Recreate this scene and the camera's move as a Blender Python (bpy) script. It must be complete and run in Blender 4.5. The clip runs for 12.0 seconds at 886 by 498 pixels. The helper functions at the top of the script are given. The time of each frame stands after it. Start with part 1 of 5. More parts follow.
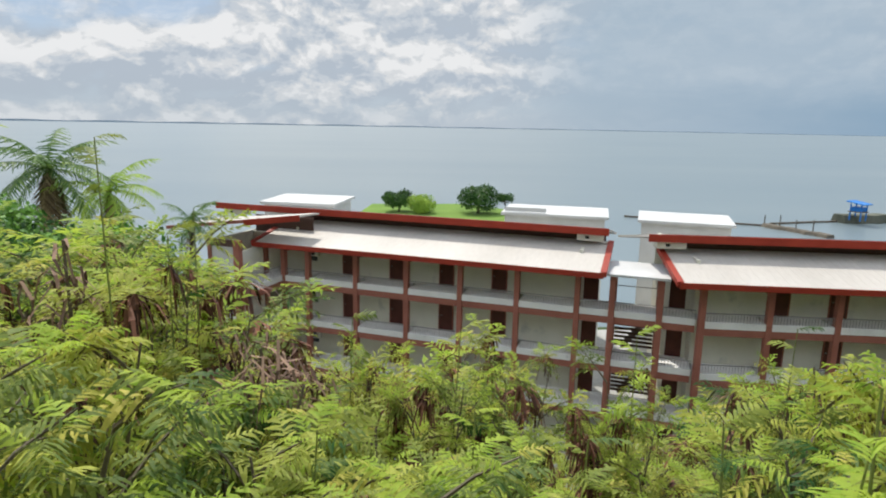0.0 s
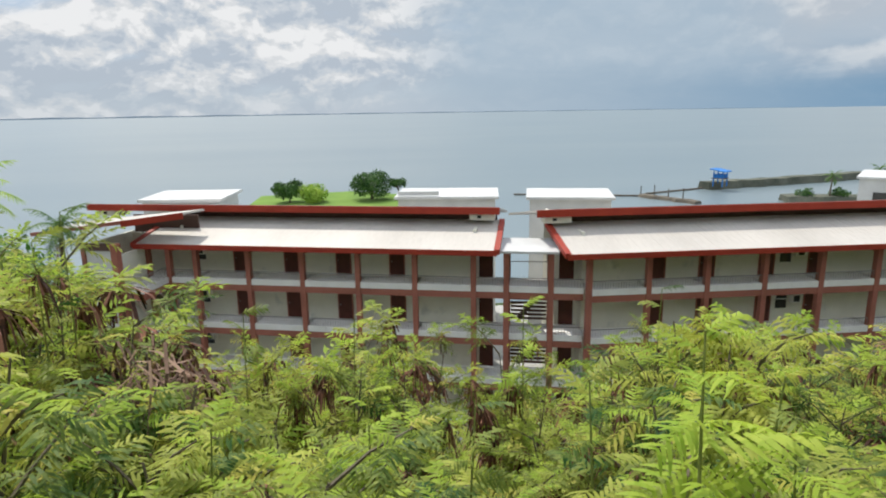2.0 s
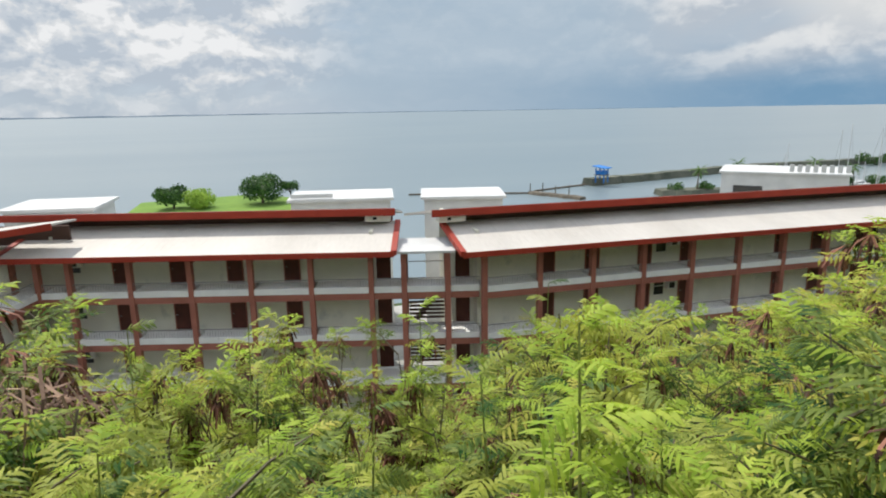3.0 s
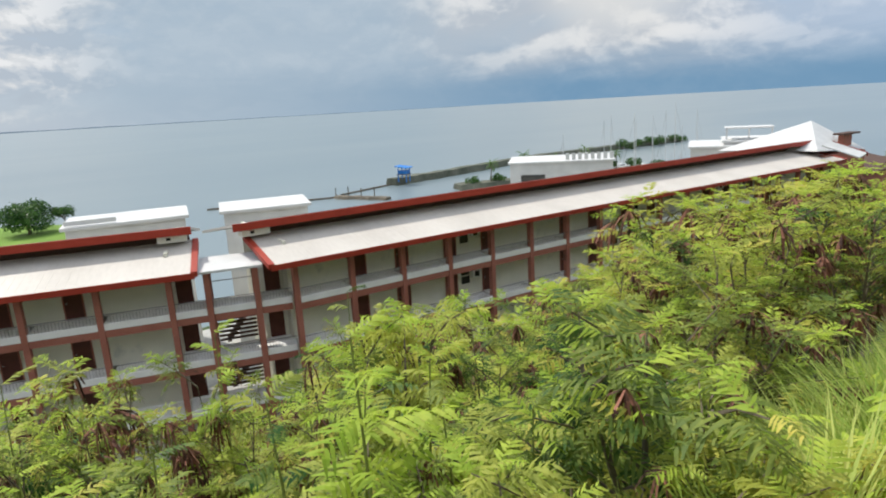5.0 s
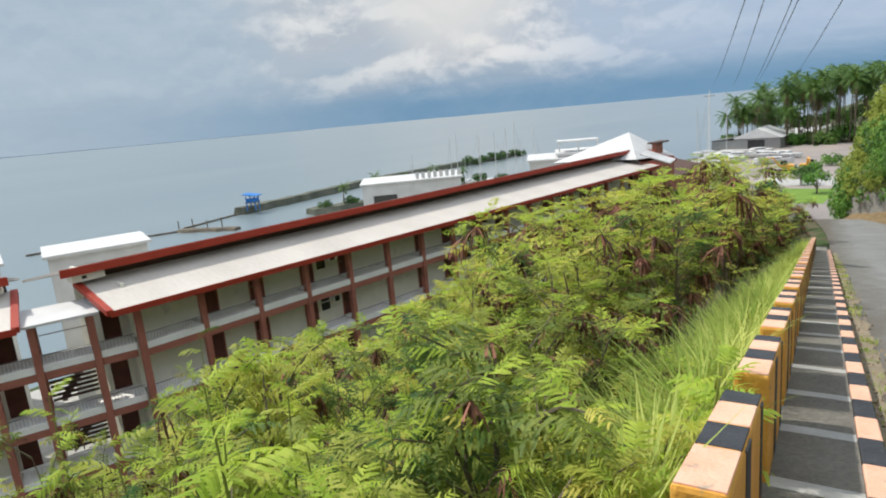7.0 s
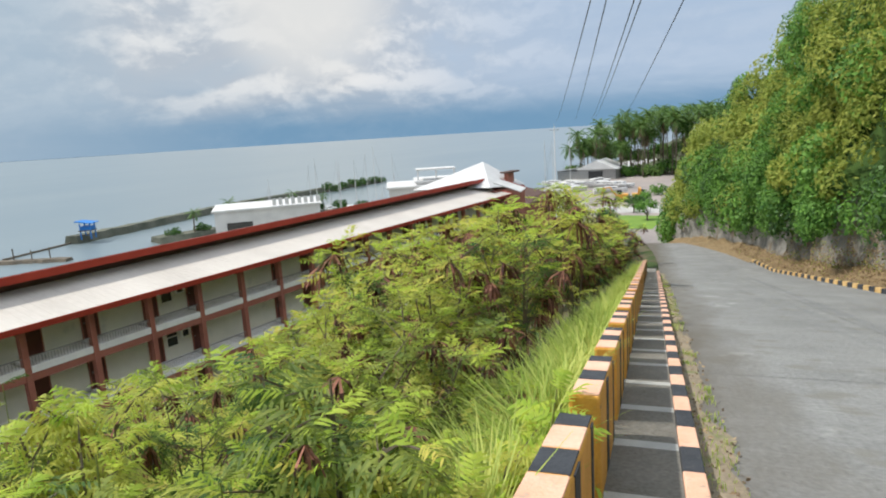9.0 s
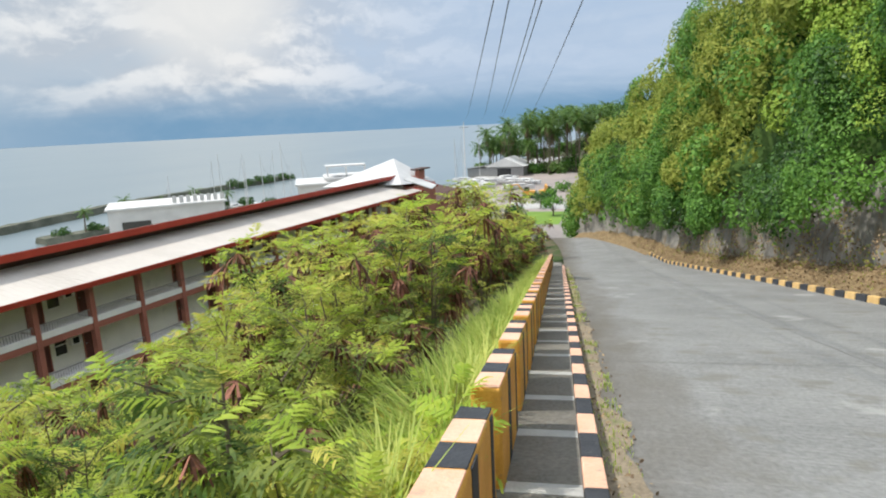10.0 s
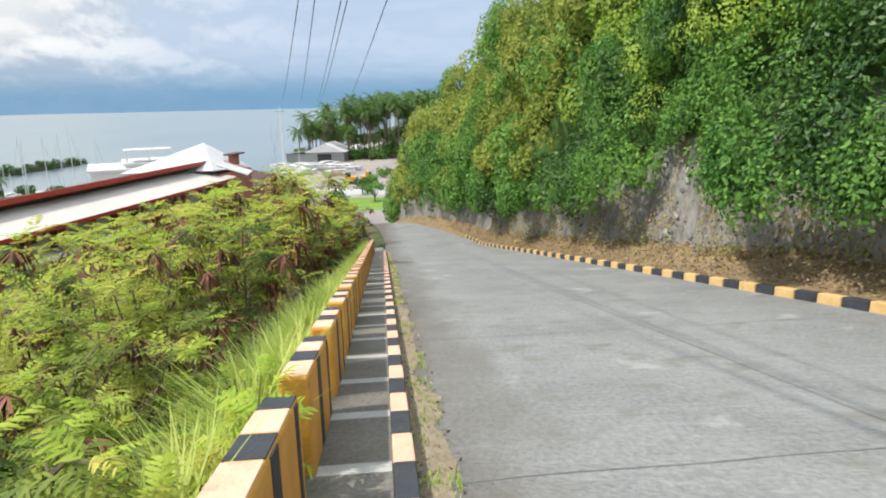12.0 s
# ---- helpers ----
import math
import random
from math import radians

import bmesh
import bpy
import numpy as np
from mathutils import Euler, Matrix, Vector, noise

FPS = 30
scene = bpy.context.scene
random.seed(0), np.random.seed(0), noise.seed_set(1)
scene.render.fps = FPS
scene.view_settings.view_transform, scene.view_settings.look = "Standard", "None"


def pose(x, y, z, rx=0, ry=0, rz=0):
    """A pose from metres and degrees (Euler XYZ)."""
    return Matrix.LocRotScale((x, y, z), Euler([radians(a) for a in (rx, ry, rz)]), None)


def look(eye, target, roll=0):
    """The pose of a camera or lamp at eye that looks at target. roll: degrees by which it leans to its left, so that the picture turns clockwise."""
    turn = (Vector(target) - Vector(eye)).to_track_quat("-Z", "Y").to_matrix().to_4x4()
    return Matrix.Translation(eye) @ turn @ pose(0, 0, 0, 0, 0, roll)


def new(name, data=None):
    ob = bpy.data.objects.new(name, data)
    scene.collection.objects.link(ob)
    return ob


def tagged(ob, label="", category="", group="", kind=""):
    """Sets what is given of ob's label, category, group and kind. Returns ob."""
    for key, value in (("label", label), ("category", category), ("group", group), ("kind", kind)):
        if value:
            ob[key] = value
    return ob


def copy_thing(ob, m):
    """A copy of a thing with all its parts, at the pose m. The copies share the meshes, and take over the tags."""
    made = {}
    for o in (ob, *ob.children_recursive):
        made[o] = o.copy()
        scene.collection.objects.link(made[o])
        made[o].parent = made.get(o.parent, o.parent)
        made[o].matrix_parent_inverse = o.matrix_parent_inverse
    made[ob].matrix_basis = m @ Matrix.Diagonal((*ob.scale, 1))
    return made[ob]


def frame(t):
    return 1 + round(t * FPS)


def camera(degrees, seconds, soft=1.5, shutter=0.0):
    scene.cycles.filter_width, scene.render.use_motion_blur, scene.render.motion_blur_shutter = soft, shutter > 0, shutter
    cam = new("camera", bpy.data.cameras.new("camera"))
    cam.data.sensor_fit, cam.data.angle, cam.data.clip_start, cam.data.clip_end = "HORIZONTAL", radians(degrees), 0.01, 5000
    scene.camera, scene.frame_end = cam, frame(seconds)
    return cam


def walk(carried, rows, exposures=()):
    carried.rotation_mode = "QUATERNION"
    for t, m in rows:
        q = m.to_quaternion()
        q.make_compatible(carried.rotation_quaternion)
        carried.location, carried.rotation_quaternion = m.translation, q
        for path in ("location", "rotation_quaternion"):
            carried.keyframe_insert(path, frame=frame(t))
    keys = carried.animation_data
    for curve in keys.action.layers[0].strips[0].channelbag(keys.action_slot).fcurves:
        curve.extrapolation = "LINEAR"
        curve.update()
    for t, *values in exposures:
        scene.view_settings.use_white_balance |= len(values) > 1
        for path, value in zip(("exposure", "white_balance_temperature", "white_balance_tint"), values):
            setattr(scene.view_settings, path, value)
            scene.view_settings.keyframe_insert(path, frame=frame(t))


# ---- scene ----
# Metres; the origin is the eye at the start, z = 0 at eye level.
cam = camera(70.87, 12.0, soft=2.0)
ROWS = [
    (0.0, -0.000, 0.000, 0.000, -0.00, -11.29, -1.02),
    (0.5, 0.040, -0.010, 0.012, -2.84, -11.58, -0.64),
    (1.0, 0.047, -0.074, 0.003, -6.15, -11.37, -0.67),
    (1.5, 0.070, -0.116, 0.021, -8.10, -12.83, -0.26),
    (2.0, 0.067, -0.132, 0.023, -10.05, -12.62, 0.89),
    (2.5, 0.086, -0.158, 0.052, -14.44, -12.53, 0.85),
    (3.0, 0.070, -0.225, 0.066, -19.75, -12.73, 0.97),
    (3.5, 0.068, -0.280, 0.081, -26.16, -12.99, 0.82),
    (5.5, 0.269, -0.339, 0.134, -40.62, -13.17, 3.62),
    (6.0, 0.144, -0.452, 0.167, -43.87, -13.05, 3.64),
    (6.5, 0.151, -0.461, 0.195, -47.54, -12.22, 5.02),
    (7.0, 0.167, -0.480, 0.209, -51.55, -12.18, 5.07),
    (9.0, 0.294, -0.533, 0.211, -64.19, -10.68, 3.46),
    (9.5, 0.315, -0.570, 0.203, -68.36, -10.93, 2.97),
    (10.0, 0.360, -0.582, 0.189, -72.26, -11.39, 2.73),
    (10.5, 0.347, -0.626, 0.199, -77.21, -11.69, 2.26),
    (11.0, 0.305, -0.671, 0.204, -81.37, -12.04, 1.33),
    (11.5, 0.282, -0.709, 0.207, -85.04, -12.61, 1.66),
    (12.0, 0.313, -0.715, 0.207, -88.40, -13.23, 1.17),
]
walk(cam, [(t, pose(x, y, z, 90 + pitch, roll, yaw)) for t, x, y, z, yaw, pitch, roll in ROWS],
     [(0.0, -0.42), (3.5, -0.38), (7.0, -0.42), (9.5, -0.31), (12.0, -0.08)])

# ---------------------------------------------------------------- light
SUN_AZ, SUN_EL = radians(-18), radians(55)     # azimuth from +y towards +x
to_sun = Vector((math.sin(SUN_AZ) * math.cos(SUN_EL), math.cos(SUN_AZ) * math.cos(SUN_EL), math.sin(SUN_EL)))
sun_data = bpy.data.lights.new("sun", "SUN")
sun_data.energy, sun_data.angle, sun_data.color = 4.9, radians(1.2), (1.0, 0.95, 0.86)
sun = new("sun", sun_data)
sun.matrix_world = look((0, 0, 60), Vector((0, 0, 60)) - to_sun)


def make_world():
    world = bpy.data.worlds.new("sky")
    scene.world = world
    world.use_nodes = True
    nt = world.node_tree
    nt.nodes.clear()
    N, Lk = nt.nodes.new, nt.links.new

    def math_node(op, a, b=None):
        n = N("ShaderNodeMath")
        n.operation = op
        for k, v in enumerate((a, b)):
            if v is None:
                continue
            if isinstance(v, (int, float)):
                n.inputs[k].default_value = v
            else:
                Lk(v, n.inputs[k])
        return n.outputs[0]

    def ramp(value, stops):
        n = N("ShaderNodeValToRGB")
        n.color_ramp.interpolation = "EASE"
        while len(n.color_ramp.elements) < len(stops):
            n.color_ramp.elements.new(0.5)
        for e, (p, c) in zip(n.color_ramp.elements, stops):
            e.position, e.color = p, (*c, 1) if len(c) == 3 else c
        Lk(value, n.inputs[0])
        return n.outputs[0]

    def mix(fac, a, b):
        n = N("ShaderNodeMix")
        n.data_type = "RGBA"
        for k, v in ((0, fac), (6, a), (7, b)):
            if isinstance(v, (int, float)):
                n.inputs[k].default_value = v
            elif isinstance(v, tuple):
                n.inputs[k].default_value = (*v, 1)
            else:
                Lk(v, n.inputs[k])
        return n.outputs[2]

    sky = N("ShaderNodeTexSky")
    sky.sky_type, sky.sun_disc = "NISHITA", False
    sky.sun_elevation, sky.sun_rotation = SUN_EL, SUN_AZ
    sky.air_density, sky.dust_density = 1.0, 0.4
    scaled = N("ShaderNodeVectorMath")
    scaled.operation = "SCALE"
    scaled.inputs[3].default_value = 0.13
    Lk(sky.outputs[0], scaled.inputs[0])
    coord = N("ShaderNodeTexCoord").outputs["Generated"]
    sep = N("ShaderNodeSeparateXYZ")
    Lk(coord, sep.inputs[0])
    x, y, z = sep.outputs

    def noise_at(sx, sz, scale, detail, rough, off, dist=0.0):
        m = N("ShaderNodeMapping")
        m.inputs["Scale"].default_value = (sx, sx, sz)
        m.inputs["Location"].default_value = off
        Lk(coord, m.inputs[0])
        n = N("ShaderNodeTexNoise")
        n.inputs["Scale"].default_value, n.inputs["Detail"].default_value = scale, detail
        n.inputs["Roughness"].default_value, n.inputs["Distortion"].default_value = rough, dist
        Lk(m.outputs[0], n.inputs[0])
        return n.outputs[0]

    def lobe(az, el, size):
        # soft mask round one heading of the sky
        a, e = radians(az), radians(el)
        c = (math.sin(a) * math.cos(e), math.cos(a) * math.cos(e), math.sin(e))
        n = N("ShaderNodeVectorMath")
        n.operation = "DOT_PRODUCT"
        n.inputs[1].default_value = c
        Lk(coord, n.inputs[0])
        m = N("ShaderNodeMapRange")
        m.interpolation_type = "SMOOTHSTEP"
        m.inputs[1].default_value, m.inputs[2].default_value = math.cos(radians(size)), 1.0
        Lk(n.outputs["Value"], m.inputs[0])
        return m.outputs[0]

    warp = N("ShaderNodeTexNoise")
    warp.inputs["Scale"].default_value, warp.inputs["Detail"].default_value = 9.0, 5
    Lk(coord, warp.inputs[0])

    def billow(off, scale):
        """Heaped, rounded cloud heads."""
        m = N("ShaderNodeMapping")
        m.inputs["Scale"].default_value = (1.0, 1.0, 1.6)
        m.inputs["Location"].default_value = off
        Lk(coord, m.inputs[0])
        push = N("ShaderNodeVectorMath")
        push.operation = "MULTIPLY_ADD"
        push.inputs[1].default_value = (0.11, 0.11, 0.11)
        Lk(warp.outputs["Color"], push.inputs[0])
        Lk(m.outputs[0], push.inputs[2])
        vo = N("ShaderNodeTexVoronoi")
        vo.feature = "SMOOTH_F1"
        vo.inputs["Scale"].default_value = scale
        vo.inputs["Detail"].default_value, vo.inputs["Roughness"].default_value = 3.0, 0.55
        vo.inputs["Smoothness"].default_value = 0.35
        Lk(push.outputs[0], vo.inputs["Vector"])
        return math_node("SUBTRACT", 1.0, vo.outputs["Distance"])

    heads = billow((3.1, 0.7, 0.2), 19.0)
    heads_up = billow((3.1, 0.7, 0.225), 19.0)
    puffs_up = noise_at(1.0, 2.0, 6.5, 9, 0.54, (3.1, 0.7, 0.25), 0.3)
    puffs = noise_at(1.0, 2.0, 6.5, 9, 0.54, (3.1, 0.7, 0.2), 0.3)
    broad = noise_at(1.0, 4.0, 2.6, 5, 0.55, (7.3, 1.9, 0.4))
    wisps = noise_at(1.0, 5.0, 4.0, 7, 0.65, (1.3, 4.2, 2.4), 0.5)
    # cloud heads catch the light where the cloud thins upwards
    edge = math_node("ADD", math_node("MULTIPLY", math_node("SUBTRACT", heads, heads_up), 0.45), math_node("MULTIPLY", math_node("SUBTRACT", puffs, puffs_up), 1.7))
    lit = math_node("ADD", edge, math_node("ADD", math_node("MULTIPLY", puffs, 0.85), math_node("MULTIPLY", heads, 0.12)))
    lit = math_node("SUBTRACT", lit, 0.08)
    cloud = ramp(lit, [(0.16, (0.58, 0.67, 0.78)), (0.33, (0.74, 0.81, 0.89)), (0.46, (0.92, 0.95, 0.98)), (0.62, (1.14, 1.15, 1.16))])
    cover = ramp(math_node("ADD", math_node("MULTIPLY", broad, 0.5), math_node("MULTIPLY", puffs, 0.5)), [(0.395, (0, 0, 0)), (0.53, (1, 1, 1))])
    pale = mix(math_node("MULTIPLY", wisps, 0.65), mix(0.6, scaled.outputs[0], (0.28, 0.52, 0.90)), (0.84, 0.92, 1.0))
    base = mix(cover, pale, cloud)
    # the veil of far rain over the water, and the bright gap beside it
    veil = math_node("MINIMUM", math_node("MULTIPLY", math_node("MAXIMUM", lobe(27, 2, 24), lobe(36, 7, 20)), 1.25), 0.9)
    base = mix(veil, base, mix(wisps, (0.38, 0.55, 0.72), (0.58, 0.71, 0.83)))
    far_bank = math_node("MULTIPLY", lobe(52, 9, 20), ramp(puffs, [(0.28, (0.4, 0.4, 0.4)), (0.60, (1, 1, 1))]))
    base = mix(math_node("MINIMUM", math_node("MULTIPLY", far_bank, 1.2), 0.78), base, mix(ramp(lit, [(0.08, (0, 0, 0)), (0.80, (1, 1, 1))]), (0.62, 0.68, 0.76), (1.08, 1.08, 1.07)))
    base = mix(math_node("MULTIPLY", lobe(88, 9, 34), 0.92), base, mix(wisps, (0.42, 0.60, 0.86), (0.62, 0.76, 0.95)))
    glare = math_node("MULTIPLY", lobe(53, 12, 9), 0.95)
    base = mix(glare, base, (1.0, 1.0, 0.98))
    base = mix(0.12, base, (0.86, 0.90, 0.95))
    # haze towards the horizon, bluer over the far rain
    side = N("ShaderNodeMapRange")
    side.inputs[1].default_value, side.inputs[2].default_value = 0.15, 0.75
    Lk(x, side.inputs[0])
    low = N("ShaderNodeMapRange")
    low.interpolation_type = "SMOOTHSTEP"
    low.inputs[1].default_value, low.inputs[2].default_value = 0.085, 0.012
    low.inputs[3].default_value, low.inputs[4].default_value = 0.0, 1.0
    Lk(math_node("ADD", z, math_node("MULTIPLY", math_node("SUBTRACT", wisps, 0.5), 0.05)), low.inputs[0])
    amount = math_node("ADD", math_node("MULTIPLY", side.outputs[0], 0.5), 0.42)
    haze = mix(side.outputs[0], (0.58, 0.68, 0.77), (0.20, 0.40, 0.62))
    base = mix(math_node("MULTIPLY", low.outputs[0], amount), base, haze)
    # the sky above the view is brightened as added fill for shaded walls
    high = N("ShaderNodeMapRange")
    high.interpolation_type = "SMOOTHSTEP"
    high.inputs[1].default_value, high.inputs[2].default_value = 0.22, 0.75
    high.inputs[3].default_value, high.inputs[4].default_value = 1.0, 1.7
    Lk(z, high.inputs[0])
    over = N("ShaderNodeVectorMath")
    over.operation = "SCALE"
    Lk(base, over.inputs[0])
    Lk(high.outputs[0], over.inputs[3])
    base = over.outputs[0]
    bg = N("ShaderNodeBackground")
    bg.inputs[1].default_value = 1.0
    Lk(base, bg.inputs[0])
    out = N("ShaderNodeOutputWorld")
    Lk(bg.outputs[0], out.inputs[0])


make_world()


# ---------------------------------------------------------------- materials
def material(name, low, high, scale=4.0, rough=0.7, bump=0.0, bump_scale=40.0, metal=0.0, coords="Object", fine=0.35, trans=0.0, stretch=(1, 1, 1), rand=0.0, spots=None, spec=0.3, per_object=0.0):
    """Two-scale surface: low and high are the base colours that the large variation runs between; fine: share of the small grain."""
    m = bpy.data.materials.new(name)
    m.use_nodes = True
    nt = m.node_tree
    N, Lk = nt.nodes.new, nt.links.new
    b = nt.nodes["Principled BSDF"]
    tc = N("ShaderNodeTexCoord").outputs[coords] if coords != "World" else N("ShaderNodeNewGeometry").outputs["Position"]
    mp = N("ShaderNodeMapping")
    mp.inputs["Scale"].default_value = stretch
    Lk(tc, mp.inputs[0])
    big = N("ShaderNodeTexNoise")
    big.inputs["Scale"].default_value, big.inputs["Detail"].default_value = scale, 5
    small = N("ShaderNodeTexNoise")
    small.inputs["Scale"].default_value, small.inputs["Detail"].default_value = bump_scale, 4
    Lk(mp.outputs[0], big.inputs[0])
    Lk(mp.outputs[0], small.inputs[0])
    blend = N("ShaderNodeMix")
    blend.data_type = "FLOAT"
    blend.inputs[0].default_value = fine
    Lk(big.outputs[0], blend.inputs[2])
    Lk(small.outputs[0], blend.inputs[3])
    val = blend.outputs[0]
    if rand:
        info = N("ShaderNodeNewGeometry").outputs["Random Per Island"]
        b2 = N("ShaderNodeMix")
        b2.data_type = "FLOAT"
        b2.inputs[0].default_value = rand
        Lk(val, b2.inputs[2])
        Lk(info, b2.inputs[3])
        val = b2.outputs[0]
    if per_object:
        b3 = N("ShaderNodeMix")
        b3.data_type = "FLOAT"
        b3.inputs[0].default_value = per_object
        Lk(val, b3.inputs[2])
        Lk(N("ShaderNodeObjectInfo").outputs["Random"], b3.inputs[3])
        val = b3.outputs[0]
    rp = N("ShaderNodeValToRGB")
    rp.color_ramp.elements[0].position, rp.color_ramp.elements[0].color = 0.32, (*low, 1)
    rp.color_ramp.elements[1].position, rp.color_ramp.elements[1].color = 0.68, (*high, 1)
    Lk(val, rp.inputs[0])
    col = rp.outputs[0]
    if spots:
        sp_col, sp_scale, sp_at = spots
        sp = N("ShaderNodeTexNoise")
        sp.inputs["Scale"].default_value, sp.inputs["Detail"].default_value = sp_scale, 6
        Lk(mp.outputs[0], sp.inputs[0])
        sr = N("ShaderNodeValToRGB")
        sr.color_ramp.elements[0].position, sr.color_ramp.elements[1].position = sp_at, sp_at + 0.12
        Lk(sp.outputs[0], sr.inputs[0])
        mx = N("ShaderNodeMix")
        mx.data_type = "RGBA"
        Lk(sr.outputs[0], mx.inputs[0])
        Lk(col, mx.inputs[6])
        mx.inputs[7].default_value = (*sp_col, 1)
        col = mx.outputs[2]
    Lk(col, b.inputs["Base Color"])
    b.inputs["Roughness"].default_value, b.inputs["Metallic"].default_value = rough, metal
    b.inputs["Specular IOR Level"].default_value = spec
    if bump:
        bp = N("ShaderNodeBump")
        bp.inputs["Strength"].default_value, bp.inputs["Distance"].default_value = bump, 0.02
        Lk(small.outputs[0], bp.inputs["Height"])
        Lk(bp.outputs[0], b.inputs["Normal"])
    if trans:
        # thin leaf: part of the light passes through
        t = N("ShaderNodeBsdfTranslucent")
        Lk(col, t.inputs[0])
        ms = N("ShaderNodeMixShader")
        ms.inputs[0].default_value = trans
        Lk(b.outputs[0], ms.inputs[1])
        Lk(t.outputs[0], ms.inputs[2])
        Lk(ms.outputs[0], nt.nodes["Material Output"].inputs[0])
    return m


M_CONC_ROAD = material("road_concrete", (0.165, 0.167, 0.165), (0.30, 0.303, 0.297), 0.6, 0.85, 0.9, 20.0, coords="World", fine=0.55, stretch=(1.1, 0.9, 1), spots=((0.20, 0.195, 0.18), 2.1, 0.56))


def wear_road(m):
    """Broom marks across the road, pale scuffs, and dirt gathered along the walkway's kerb."""
    nt = m.node_tree
    N, Lk = nt.nodes.new, nt.links.new
    b = nt.nodes["Principled BSDF"]
    col = b.inputs["Base Color"].links[0].from_socket
    where = N("ShaderNodeNewGeometry").outputs["Position"]

    def noise_on(stretch, scale, detail):
        mp = N("ShaderNodeMapping")
        mp.inputs["Rotation"].default_value = (0, 0, -0.131)
        mp.inputs["Scale"].default_value = stretch
        Lk(where, mp.inputs[0])
        n = N("ShaderNodeTexNoise")
        n.inputs["Scale"].default_value, n.inputs["Detail"].default_value = scale, detail
        Lk(mp.outputs[0], n.inputs[0])
        return n.outputs[0]

    def blend(fac, base, colour, lo, hi, most):
        r = N("ShaderNodeMapRange")
        r.inputs[1].default_value, r.inputs[2].default_value, r.inputs[4].default_value = lo, hi, most
        Lk(fac, r.inputs[0])
        mx = N("ShaderNodeMix")
        mx.data_type = "RGBA"
        Lk(r.outputs[0], mx.inputs[0])
        Lk(base, mx.inputs[6])
        mx.inputs[7].default_value = (*colour, 1)
        return mx.outputs[2]

    col = blend(noise_on((5.0, 0.6, 1), 3.0, 6), col, (0.38, 0.38, 0.37), 0.54, 0.72, 0.30)
    col = blend(noise_on((6.0, 0.5, 1), 4.0, 5), col, (0.12, 0.12, 0.118), 0.58, 0.74, 0.28)
    col = blend(noise_on((1.0, 1.0, 1), 1.1, 7), col, (0.42, 0.42, 0.405), 0.64, 0.70, 0.5)
    side = N("ShaderNodeVectorMath")
    side.operation = "DOT_PRODUCT"
    side.inputs[1].default_value = (-0.1306, 0.9914, 0)
    Lk(where, side.inputs[0])
    ragged_edge = N("ShaderNodeMath")
    ragged_edge.operation = "MULTIPLY_ADD"
    ragged_edge.inputs[1].default_value = 1.6
    Lk(noise_on((0.5, 1.4, 1), 1.3, 6), ragged_edge.inputs[0])
    Lk(side.outputs["Value"], ragged_edge.inputs[2])
    col = blend(ragged_edge.outputs[0], col, (0.115, 0.10, 0.078), -1.35, 0.0, 0.9)
    Lk(col, b.inputs["Base Color"])


wear_road(M_CONC_ROAD)
M_WALK = material("walkway_concrete", (0.12, 0.112, 0.098), (0.235, 0.22, 0.19), 1.6, 0.9, 0.6, 30.0, coords="World", fine=0.5, spots=((0.20, 0.19, 0.17), 7.0, 0.60))
M_STRIP = material("pale_joint_concrete", (0.34, 0.34, 0.325), (0.49, 0.48, 0.455), 4, 0.9, 0.4, 40, coords="World")
# peach: sunlight on the orange-yellow paint, put into the colour
M_KERB_Y = material("sunlit_peach_paint", (0.76, 0.41, 0.27), (0.88, 0.55, 0.41), 5, 0.7, 0.3, 50, coords="World", spots=((0.45, 0.36, 0.28), 14.0, 0.63))
M_ORANGE = material("orange_paint", (0.62, 0.29, 0.045), (0.80, 0.42, 0.085), 5, 0.65, 0.3, 50, coords="World", spots=((0.40, 0.25, 0.12), 14.0, 0.64))
M_KERB_R = material("dusty_yellow_paint", (0.56, 0.35, 0.12), (0.74, 0.52, 0.24), 4, 0.75, 0.3, 50, coords="World", spots=((0.42, 0.34, 0.22), 9.0, 0.60))
M_BLACK = material("dark_paint", (0.03, 0.033, 0.04), (0.06, 0.065, 0.075), 6, 0.7, 0.3, 50, coords="World", spots=((0.16, 0.15, 0.14), 14.0, 0.66))
M_SOIL = material("soil", (0.07, 0.058, 0.035), (0.15, 0.125, 0.075), 0.8, 0.95, 0.6, 12, coords="World", spots=((0.045, 0.075, 0.02), 0.5, 0.42))
M_LITTER = material("dry_leaf_litter", (0.15, 0.11, 0.06), (0.34, 0.25, 0.135), 1.5, 0.95, 0.8, 25, coords="World", fine=0.55, spots=((0.16, 0.10, 0.05), 6.0, 0.52))
M_ROCK = material("stone_retaining_wall", (0.145, 0.14, 0.128), (0.35, 0.335, 0.305), 0.9, 0.9, 1.0, 6.0, coords="World", fine=0.55, stretch=(1, 1, 0.7), spots=((0.19, 0.15, 0.10), 1.1, 0.55))
M_STONE = material("rough_wall_stone", (0.17, 0.165, 0.15), (0.42, 0.40, 0.37), 3.0, 0.9, 0.8, 14.0, coords="World", fine=0.5, per_object=0.35)
M_SEA = material("sea_water", (0.15, 0.20, 0.225), (0.19, 0.235, 0.25), 0.01, 0.30, 0.25, 0.5, coords="World", fine=0.1, spec=0.5, stretch=(0.5, 1.6, 1))
M_LAWN = material("lawn", (0.10, 0.19, 0.03), (0.19, 0.30, 0.05), 0.15, 0.95, 0.3, 3, coords="World")
